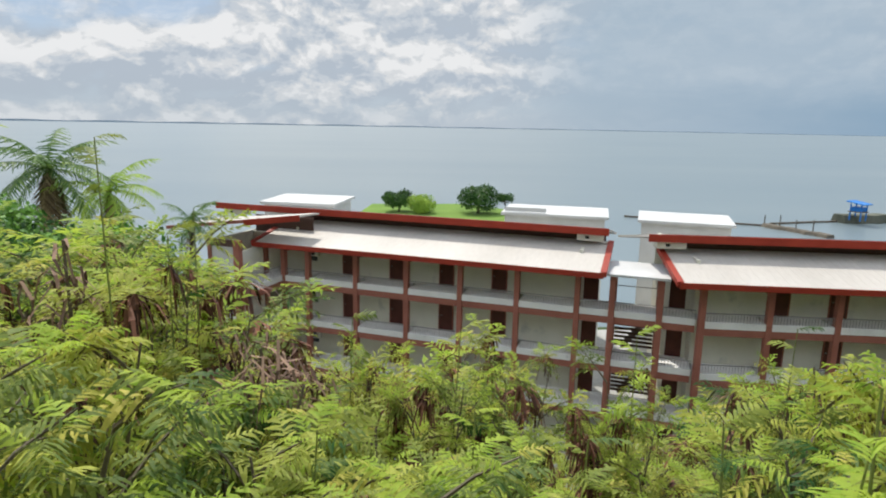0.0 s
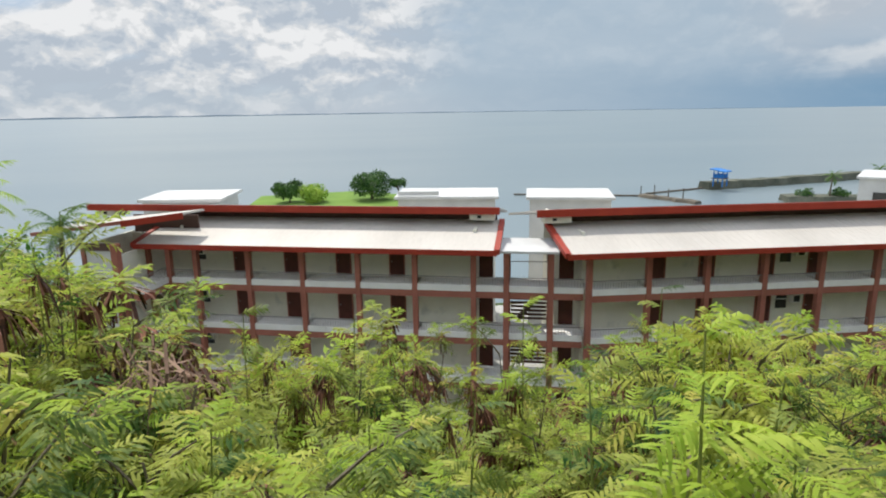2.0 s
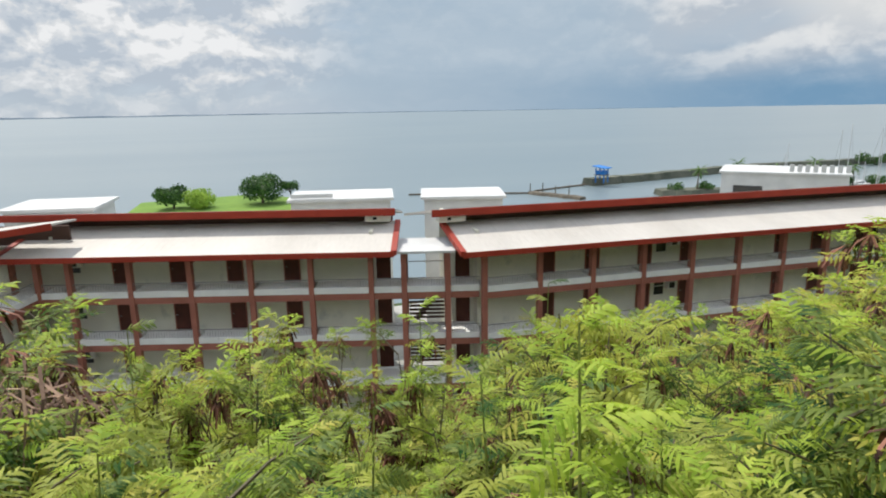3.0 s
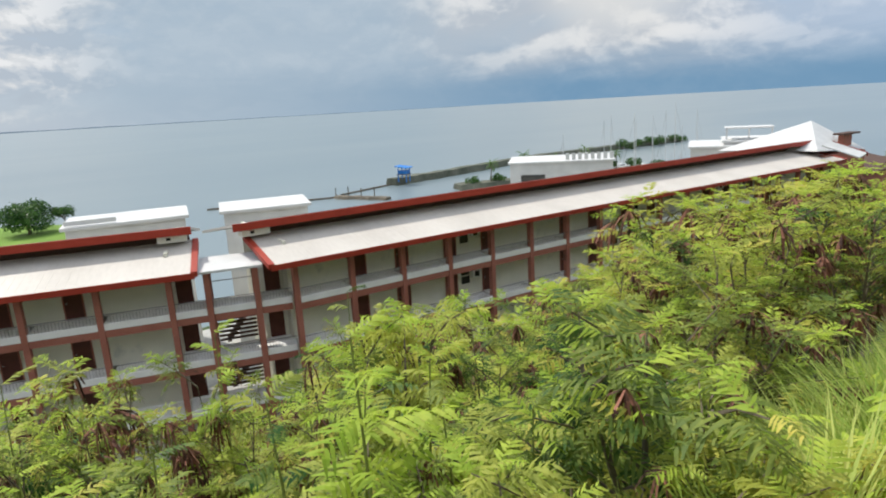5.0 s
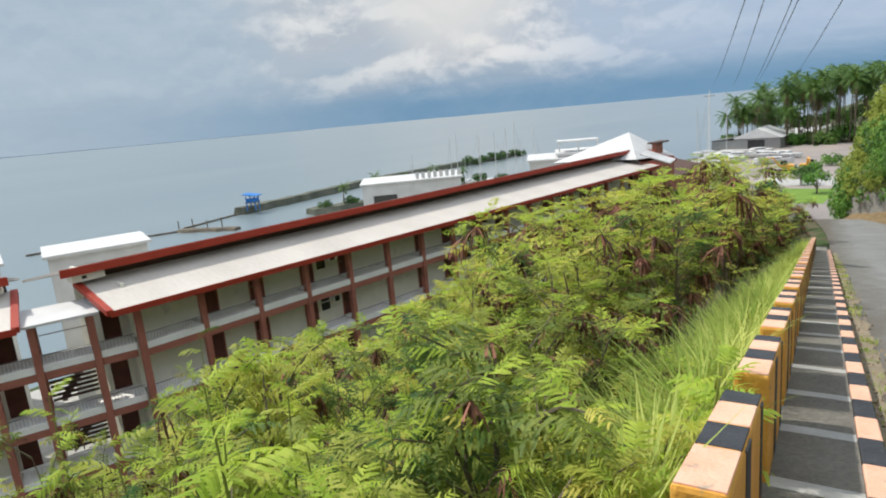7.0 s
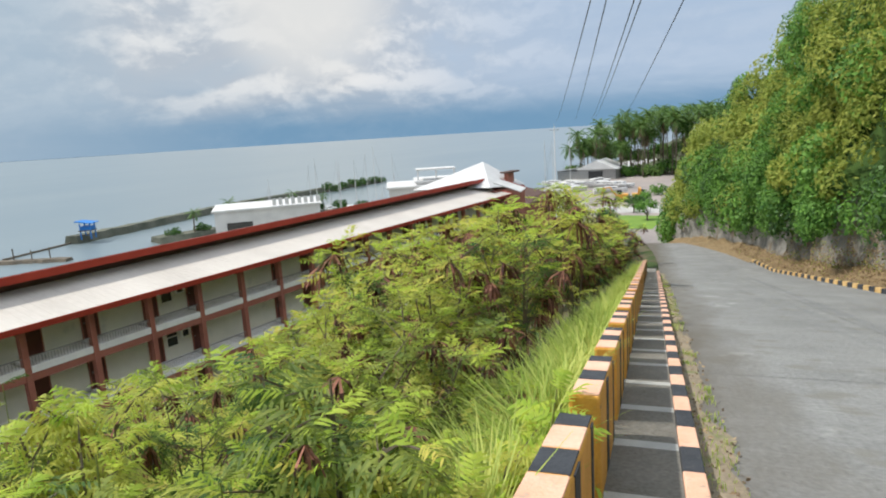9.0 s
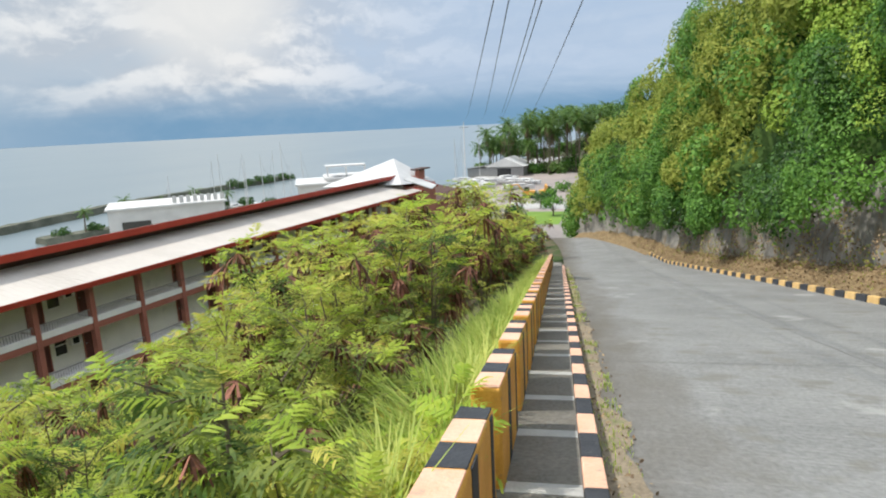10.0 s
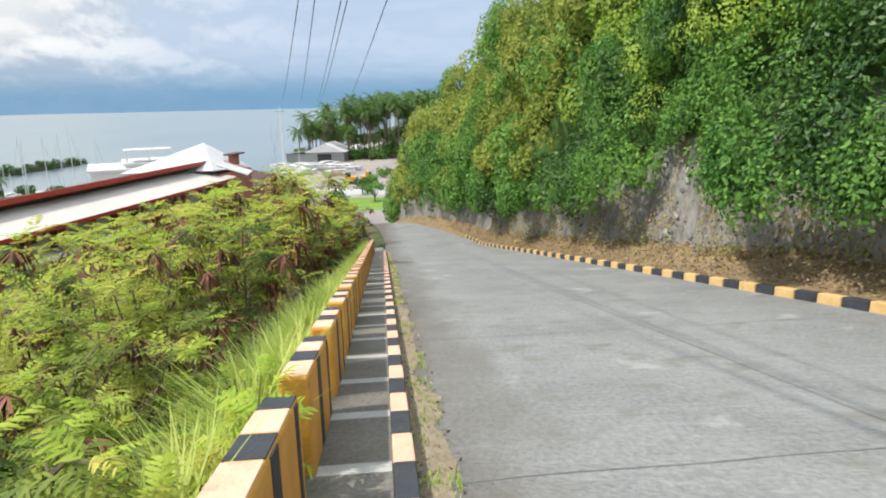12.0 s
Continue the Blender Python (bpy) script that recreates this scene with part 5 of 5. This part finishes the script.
def hill_clumps(name, s0, s1, count, rad, per, size, label, light, top=15.0):
    """Bushes heaped on the hillside: each a lobe of leaves, so that the lobes shade each other."""
    groups = {0: [], 1: [], 2: []}
    for k in range(count):
        s = rng.uniform(s0, s1)
        lo = hem(s) + 0.1 + 0.55 * max(0.0, rad - 0.7)
        h = lo + (top - lo) * rng.random() ** 1.15
        r0 = rad * rng.uniform(0.6, 1.35) * (0.75 if h < lo + 1.0 else 1.0)
        c = np.array(at(s, hill_face(s, h) - 0.35 * r0, up=h * hill_fall(s)))
        # shade put into leaf colour: low lobes darker, high ones lighter
        shade_tone = 1.3 * noise.noise((s * 0.16, h * 0.22, 4.0)) + 0.25 * rng.normal() + light + (0.06 if s < 26 else 0.035) * (h - 6.5) - (0.22 if s < 11 else 0.0)
        kind_ = 1 if shade_tone > 0.22 and h > lo + 1.5 else 2 if shade_tone < (-0.18 if s < 26 else -0.42) else 0
        m = int(per * (r0 / rad) ** 2)
        p = rng.normal(size=(m, 3))
        p /= np.linalg.norm(p, axis=1, keepdims=True)
        out = p @ np.array([V[0], V[1], 0.35])
        p[out < -0.25] *= -1
        lump = np.array([noise.noise(Vector(q) * 2.2 + Vector((k, 0, 0))) for q in p])[:, None]
        shell = rng.uniform(0.86, 1.04, (m, 1)) + 0.30 * lump
        pos_ = c + p * shell * r0 * np.array([1.0, 0.85, 0.85])
        if h < lo + 0.9:
            hang = rng.random(m) < 0.45
            pos_[hang, 2] -= rng.random(hang.sum()) * 0.5
        facing = p + np.array([0, 0, 0.55])
        groups[kind_].append((pos_, facing / np.linalg.norm(facing, axis=1, keepdims=True), np.full(m, size * rng.uniform(0.75, 1.2))))
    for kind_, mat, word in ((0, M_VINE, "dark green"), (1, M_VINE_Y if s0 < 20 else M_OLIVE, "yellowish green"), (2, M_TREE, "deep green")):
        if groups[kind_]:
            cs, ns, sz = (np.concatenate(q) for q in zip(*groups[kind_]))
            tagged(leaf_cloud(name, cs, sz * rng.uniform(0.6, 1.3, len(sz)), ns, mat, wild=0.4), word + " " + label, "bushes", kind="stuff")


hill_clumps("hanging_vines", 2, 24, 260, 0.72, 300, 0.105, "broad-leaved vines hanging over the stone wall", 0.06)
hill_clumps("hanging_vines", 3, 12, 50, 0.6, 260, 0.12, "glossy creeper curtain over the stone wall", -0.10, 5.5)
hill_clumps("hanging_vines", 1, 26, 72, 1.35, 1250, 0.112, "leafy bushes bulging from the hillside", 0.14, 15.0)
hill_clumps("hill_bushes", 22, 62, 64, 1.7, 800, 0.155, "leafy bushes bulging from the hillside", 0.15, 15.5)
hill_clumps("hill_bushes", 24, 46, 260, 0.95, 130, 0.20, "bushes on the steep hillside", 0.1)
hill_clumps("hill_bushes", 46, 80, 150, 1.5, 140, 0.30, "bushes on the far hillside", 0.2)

# the curtain of leaves along the lower edge of the vines
cs, ns = [], []
for k in range(250):
    s = 2.5 + 46 * (k + rng.random()) / 250
    h0 = hem(s) + 0.15 + 0.9 * rng.random()
    r0 = rng.uniform(0.35, 0.6)
    c = np.array(at(s, hill_face(s, h0) - 0.15, up=h0))
    m = 210 if s < 26 else 110
    p = rng.normal(size=(m, 3))
    p /= np.linalg.norm(p, axis=1, keepdims=True)
    back = p @ np.array([V[0], V[1], 0.2]) < -0.2
    p[back] *= -1
    tail = rng.random((m, 1)) ** 2 * (0.5 + 0.5 * noise.noise((s * 1.6, 2.0, 0)))
    cs.append(c + p * r0 * np.array([1, 0.7, 1.0]) * rng.uniform(0.75, 1.05, (m, 1)) - np.array([0, 0, 0.7]) * tail)
    ns.append(p + np.array([0, 0, 0.5]))
cs, ns = np.concatenate(cs), np.concatenate(ns)
tagged(leaf_cloud("hanging_vines", cs, rng.uniform(0.08, 0.13, len(cs)), ns / np.linalg.norm(ns, axis=1, keepdims=True), M_VINE, wild=0.4), "dark green vine curtain hanging over the wall's edge", "vines", kind="stuff")

cs = np.array([at(2 + 26 * p, -0.16 - 0.30 * q ** 2, up=0.012) for p, q in DEBRIS_AT])
ns = np.tile(np.array([[0, 0, 1.0]]), (len(cs), 1)) + rng.normal(size=(len(cs), 3)) * 0.3
tagged(leaf_cloud("fallen_leaves", cs, rng.uniform(0.015, 0.05, len(cs)), ns / np.linalg.norm(ns, axis=1, keepdims=True), M_DEAD), "dry brown leaf bits along the road edge", "leaves", kind="stuff")

# dry roots hanging down the wall
quads = []
for k in range(150):
    s = rng.uniform(4, 44)
    top, low = hem(s) + 0.3, rng.uniform(0.3, 2.2)
    w = rng.uniform(0.004, 0.016)
    prev = None
    for q in range(6):
        h = top + (low - top) * q / 5
        s += rng.normal() * 0.09
        d = wall_d(s) - 0.12 * h + 0.22 * noise.noise((s * 0.6, h * 0.9, 1.0)) + 0.12 * noise.noise((s * 1.9, h * 2.2, 4.0)) + 0.05
        a, c = np.array(at(s - w, d, up=h - 0.05)), np.array(at(s + w, d, up=h - 0.05))
        if prev:
            quads.append([prev[0], prev[1], c, a])
        prev = (a, c)
q = np.array(quads).reshape(-1, 3)
tagged(quad_object("hanging_roots", q, np.arange(len(q)).reshape(-1, 4), M_DEAD), "dry brown roots hanging down the stone wall", "roots", kind="stuff")

# leaf litter along the foot of the wall
vs, fs = [], []
ss = np.arange(-6, 95, 0.5)
for s in ss:
    for q, (t, up) in enumerate(((0.0, 0.13), (0.45, 0.26), (0.8, 0.45), (1.15, 0.72), (1.7, 0.8))):
        vs.append(at(s, right_kerb(s) - (0.13 if s < 43 or q else -0.3) - t, up=(up if s < 43 or q else -0.02) + (0.14 * noise.noise((s * 0.9, t * 2, 0)) if q else 0)))
for k in range(len(ss) - 1):
    for q in range(4):
        fs.append((5 * k + q, 5 * k + q + 1, 5 * k + q + 6, 5 * k + q + 5))
tagged(obj_from("verge", vs, fs, M_LITTER, smooth=True), "verge of dry brown fallen leaves below the wall", "verge", kind="structure")
n = 8000
s = rng.uniform(3, 50, n)
off = 1.1 * rng.random(n)
cs = np.array([at(a, right_kerb(a) - 0.15 - o, up=0.17 + 0.52 * o + 0.09 * rng.random()) for a, o in zip(s, off)])
ns = np.tile(np.array([[0, 0, 1.0]]), (n, 1)) + rng.normal(size=(n, 3)) * 0.4
tagged(leaf_cloud("fallen_leaves", cs, rng.uniform(0.03, 0.10, n), ns / np.linalg.norm(ns, axis=1, keepdims=True), M_DEAD, mat2=M_OLIVE, share=0.08), "dry brown fallen leaves below the wall", "leaves", kind="stuff")


n = 9000
s = rng.uniform(4, 40, n)
hh = 0.40 + 1.9 * rng.random(n) ** 1.6
cs = np.array([at(a, wall_d(a) - 0.12 * q + 0.16 + 0.22 * noise.noise((a * 0.6, q * 0.9, 1.0)), up=q + 0.1) for a, q in zip(s, hh) if noise.noise((a * 0.8, q * 0.7, 6.0)) > -0.35 + 0.18 * q])
ns = np.tile(np.array([[V[0], V[1], 0.4]]), (len(cs), 1)) + rng.normal(size=(len(cs), 3)) * 0.5
tagged(leaf_cloud("dry_creepers", cs, rng.uniform(0.05, 0.12, len(cs)), ns / np.linalg.norm(ns, axis=1, keepdims=True), M_DEAD, mat2=M_OLIVE, share=0.3), "dry brown creepers on the foot of the wall", "creepers", kind="stuff")


# ---------------------------------------------------------------- marina: shed, boats, masts
shed = thing("boat_shed", pose(222, 41.0, 0, 0, 0, 0), "grey boat shed with pale metal gable roof", "shed")
part("wall", box(0, 17, 0, 13.5, YARD_Z - 0.2, -16.2), M_STEEL, shed)
part("lean_to_wall", box(1, 16, 13.52, 21, YARD_Z - 0.2, -16.6), M_STEEL, shed)
part("lean_to_roof", slab([(0.6, 13.55, -15.7), (16.4, 13.55, -15.7), (16.4, 21.4, -16.5), (0.6, 21.4, -16.5)], 0.15), M_STEEL, shed)
bm = bmesh.new()
g = [bm.verts.new(v) for v in ((-0.6, -0.6, -16.1), (17.6, -0.6, -16.1), (17.6, 14.1, -16.1), (-0.6, 14.1, -16.1), (-0.6, 6.75, -13.0), (17.6, 6.75, -13.0))]
for q in ((0, 1, 5, 4), (3, 4, 5, 2), (0, 4, 3), (1, 2, 5), (0, 3, 2, 1)):
    bm.faces.new([g[i] for i in q])
part("roof", bm, M_WHITE, shed)
part("door", box(-0.06, -0.01, 4.5, 9.5, YARD_Z, -16.7), M_DARK, shed)


def boat(x, y, z, turn, length, mast, label):
    ob = thing("sail_boat" if mast else "motor_boat", pose(x, y, z, 0, 0, turn), label, "boat", "boats in the marina")
    vs, fs = [], []
    st = [(-0.5, 0.30, 0.9), (-0.25, 0.36, 0.85), (0.1, 0.34, 0.9), (0.35, 0.2, 1.05), (0.5, 0.02, 1.2)]
    for t, w, hgt in st:
        for q in ((-w * 0.5, hgt), (-w * 0.36, 0.0), (w * 0.36, 0.0), (w * 0.5, hgt)):
            vs.append((t * length, q[0] * length * 0.75, q[1]))
    for k in range(4):
        for q in range(3):
            fs.append((4 * k + q, 4 * k + q + 1, 4 * k + q + 5, 4 * k + q + 4))
        fs.append((4 * k + 3, 4 * k, 4 * k + 4, 4 * k + 7))
    fs.append((0, 3, 2, 1))
    obj_from("hull", vs, fs, M_WHITE, ob)
    part("cabin", box(-0.2 * length, 0.2 * length, -0.1 * length, 0.1 * length, 0.85, 1.5, 0.08), M_WHITE, ob)
    part("cabin_window", box(-0.16 * length, 0.16 * length, -0.102 * length, 0.102 * length, 1.1, 1.3), M_DARK, ob)
    if mast:
        v, f = tube_data([(0.05 * length, 0, 0.8), (0.05 * length, 0, mast)], [0.09, 0.06])
        obj_from("mast", v, f, M_WHITE, ob)
        v, f = tube_data([(0.5 * length, 0, 1.2), (0.05 * length, 0, mast * 0.96)], [0.02, 0.02], 4)
        obj_from("stay", v, f, M_STEEL, ob)
        v, f = tube_data([(-0.45 * length, 0, 1.9), (0.05 * length, 0, 1.9)], [0.09, 0.07])
        obj_from("boom", v, f, M_WHITE, ob)
    return ob


for x, y, mz, L in ((112, 99, -8, 7), (119, 91, -4, 8), (122.5, 86.5, -4, 9), (127, 80, -2, 10), (132.4, 78, -4, 8), (116, 96, -11, 6), (126, 92, -12, 7), (131, 88, -10, 7)):
    boat(x, y, SEA_Z - 0.2, rng.uniform(0, 360), L, mz - SEA_Z, "white sailing boat moored with bare mast")
for x, y, mz in ((135, 37.3, 0), (135.8, 34.3, -1.2), (134.3, 40, -3.4), (144.5, 40.7, -4.5)):
    boat(x, y, YARD_Z + 0.4, rng.uniform(0, 360), 9, mz - YARD_Z, "white sailing boat laid up in the yard")
for k in range(5):
    boat(165 + 50 * rng.random(), 30 + 18 * rng.random(), YARD_Z + 0.3, rng.uniform(0, 360), 8 + 3 * rng.random(), 0, "white motor boat parked in the yard")
for k in range(5):
    palm(108 + 9 * k, 120 - 3 * k, -20, 4.5 + 1.5 * (k % 2), 0.3, 12, 2.4, "small palm on the marina mole", 0, 40 * k, None, "palms on the mole")
rough_bank("mole", line_pts((100, 124), (165, 100), 20), 8.0, -20.0, M_BREAK, "green planted marina mole", "breakwater")

for k in range(9):
    broad_tree("mole_bush", 104 + 6.5 * k, 122 - 2.4 * k + 2 * rng.random(), -20.2, 2.2 + 1.5 * rng.random(), 2.4, 350, 0.6, M_TREE, "low dark bush on the marina mole", 0.15, "bushes on the mole")
for k in range(10):
    broad_tree("yard_bush", 96 + 11 * k, 14 + 10 * rng.random(), YARD_Z, 3.0 + 2 * rng.random(), 2.6, 500, 0.5, M_VINE if k % 2 else M_TREE, "green bush at the edge of the yard", 0.15, "bushes in the yard")

rough_bank("quay", line_pts((110, 110), (142, 92), 14), 4.0, -20.7, M_BREAK, "mossy stone quay inside the marina", "quay")
for k in range(9):
    broad_tree("quay_bush", 111 + 3.5 * k, 109.5 - 2.0 * k + rng.random(), -20.9, 2.0 + 2.2 * rng.random(), 2.0, 350, 0.5, M_TREE if k % 3 else M_VINE, "dark green bush on the marina quay", 0.2, "bushes on the quay")
for k in range(8):
    boat(106 + 5 * k, 100 - 4.0 * k + 6 * rng.random(), SEA_Z - 0.2, rng.uniform(0, 360), 5 + 3 * rng.random(), 7 + 7 * rng.random(), "small sailing boat moored in the marina")
for k in range(3):
    dock = thing("floating_dock", pose(106 + 9 * k, 104 - 9 * k, SEA_Z, 0, 0, 35), "grey floating marina dock on the water", "dock", "marina docks")
    part("deck", box(0, 22, -0.9, 0.9, -0.1, 0.45), M_TIMBER, dock)
    for q in range(4):
        part("pile", box(1.5 + 6 * q, 1.8 + 6 * q, 0.95, 1.25, -1.0, 2.2), M_STEEL, dock)
for k in range(7):
    boat(107 + 4.2 * k, 98 - 3.1 * k + 4 * rng.random(), SEA_Z - 0.2, rng.uniform(0, 360), 6 + 3 * rng.random(), 0, "white motor boat moored at the docks")

# overhead cables
for (x0, y0, z0), (x1, y1, z1) in (((12.04, 2.09, 2.3), (115.8, 32.0, 0.6)), ((12.1, 1.82, 2.3), (116.7, 28.8, 0.6)), ((12.2, 1.34, 2.3), (117.4, 25.9, 0.6)), ((12.2, 1.22, 2.3), (117.5, 25.4, 0.6)), ((12.3, 0.48, 2.3), (118.5, 20.6, 0.6))):
    a, b = Vector((x0, y0, z0)), Vector((x1, y1, z1))
    back = a - (b - a) * 0.12
    pts = [back.lerp(b, t) + Vector((0, 0, -0.7 * 4 * t * (1 - t) + 0.28)) for t in np.linspace(0, 1, 24)]
    v, f = tube_data(pts, [0.011] * 24, 5)
    tagged(obj_from("overhead_cable", v, f, M_WIRE, smooth=True), "black overhead cable slung above the road", "cable", "overhead cables")
pole = thing("utility_pole", pose(116.8, 32.6, YARD_Z), "slim grey utility pole in the yard", "pole")
v, f = tube_data([(0, 0, -0.5), (0, 0, 19.6)], [0.15, 0.09], 8)
obj_from("shaft", v, f, M_BAND, pole)
part("cross_arm", box(-0.05, 0.05, -0.9, 0.9, 18.9, 19.0), M_STEEL, pole)


# ---------------------------------------------------------------- far end of the marina
for k in range(8):
    x, y = 204 + 6.0 * k + 5 * rng.random(), 152 + 3 * rng.random()
    broad_tree("breakwater_bush", x, y, -20.8, 2.6 + 1.6 * rng.random(), 2.2 + 0.8 * rng.random(), 240, 0.7, M_TREE, "dark bush at the end of the breakwater", 0.2, "bushes on the breakwater")
for k in range(12):
    a, rr = radians(51.5 + 0.62 * k + 0.3 * rng.random()), 178 + 36 * rng.random()
    boat(rr * math.sin(a), rr * math.cos(a), SEA_Z - 0.2, rng.uniform(0, 360), 8 + 3 * rng.random(), 9 + 9 * rng.random() if k % 2 else 0, "white boat moored at the outer docks")
for k in range(8):
    a, rr = radians(74.2 + 0.8 * k), 196 + 14 * rng.random()
    boat(rr * math.sin(a), rr * math.cos(a), YARD_Z + 0.4, 80 + rng.uniform(-20, 20), 10 + 2 * rng.random(), 0, "white motor boat on stands in the yard")


def excavator(x, y, turn):
    ob = thing("excavator", pose(x, y, YARD_Z + 0.06, 0, 0, turn), "orange excavator standing in the gravel yard", "excavator", "machines in the yard")
    for sd in (-1, 1):
        part("track", box(-1.7, 1.7, sd * 1.0 - 0.28, sd * 1.0 + 0.28, 0.0, 0.75, 0.2), M_DARK, ob)
    part("house", box(-1.6, 0.9, -1.2, 1.2, 0.85, 1.9, 0.12), M_ORANGE, ob)
    part("cab", box(-0.2, 1.1, 0.2, 1.2, 1.905, 2.9, 0.1), M_DARK, ob)
    v, f = tube_data([(1.0, -0.3, 1.3), (2.8, -0.3, 3.6), (4.4, -0.3, 3.3)], [0.26, 0.24, 0.18], 4)
    obj_from("boom", v, f, M_ORANGE, ob)
    v, f = tube_data([(4.3, -0.3, 3.4), (4.9, -0.3, 1.2)], [0.18, 0.14], 4)
    obj_from("stick", v, f, M_ORANGE, ob)
    part("bucket", box(4.4, 5.2, -0.8, 0.2, 0.1, 1.15, 0.15), M_STEEL, ob)


excavator(159.4, 28.0, 100)
excavator(160.2, 24.0, 200)
bm = bmesh.new()
bm.faces.new([bm.verts.new(p) for p in ((139, 12, YARD_Z + 0.075), (151, 12, YARD_Z + 0.075), (151, 31, YARD_Z + 0.075), (139, 31, YARD_Z + 0.075))])
tagged(part("pavement", bm, M_STRIP), "pale concrete apron at the foot of the road", "pavement", kind="structure")
bm = bmesh.new()
bm.faces.new([bm.verts.new(p) for p in ((118, 15, YARD_Z + 0.08), (135, 15, YARD_Z + 0.08), (135, 24, YARD_Z + 0.08), (118, 23, YARD_Z + 0.08))])
tagged(part("lawn", bm, M_LAWN), "bright green grass patch at the foot of the road", "lawn", kind="structure")

# rough stones standing out of the retaining wall
STONES = []
for q in range(5):
    bm = bmesh.new()
    bmesh.ops.create_icosphere(bm, subdivisions=1, radius=0.5)
    for v in bm.verts:
        v.co *= 0.82 + 0.36 * noise.noise(v.co * 3.1 + Vector((q * 7.0, 0, 0)))
        v.co.y *= 0.42
    me = bpy.data.meshes.new("stone")
    bm.to_mesh(me)
    bm.free()
    me.materials.append(M_STONE)
    STONES.append(me)
stone_rng = random.Random(21)
for k in range(280):
    s = stone_rng.uniform(8.5, 24)
    h = stone_rng.uniform(0.7, 3.6)
    if noise.noise((s * 0.5, h * 0.8, 11.0)) < -0.12:
        continue
    d = wall_d(s) - 0.12 * h + 0.22 * noise.noise((s * 0.6, h * 0.9, 1.0)) + 0.12 * noise.noise((s * 1.9, h * 2.2, 4.0))
    ob = new("stone", STONES[k % 5])
    size = stone_rng.uniform(0.14, 0.34)
    turn = math.degrees(math.atan2(U[1], U[0]))
    ob.matrix_world = pose(*at(s, d - 0.01, up=h - 0.05), stone_rng.uniform(-12, 12), stone_rng.uniform(-40, 40), turn) @ Matrix.Diagonal((size * 1.3, size, size * 0.85, 1))
    ob.parent = retaining
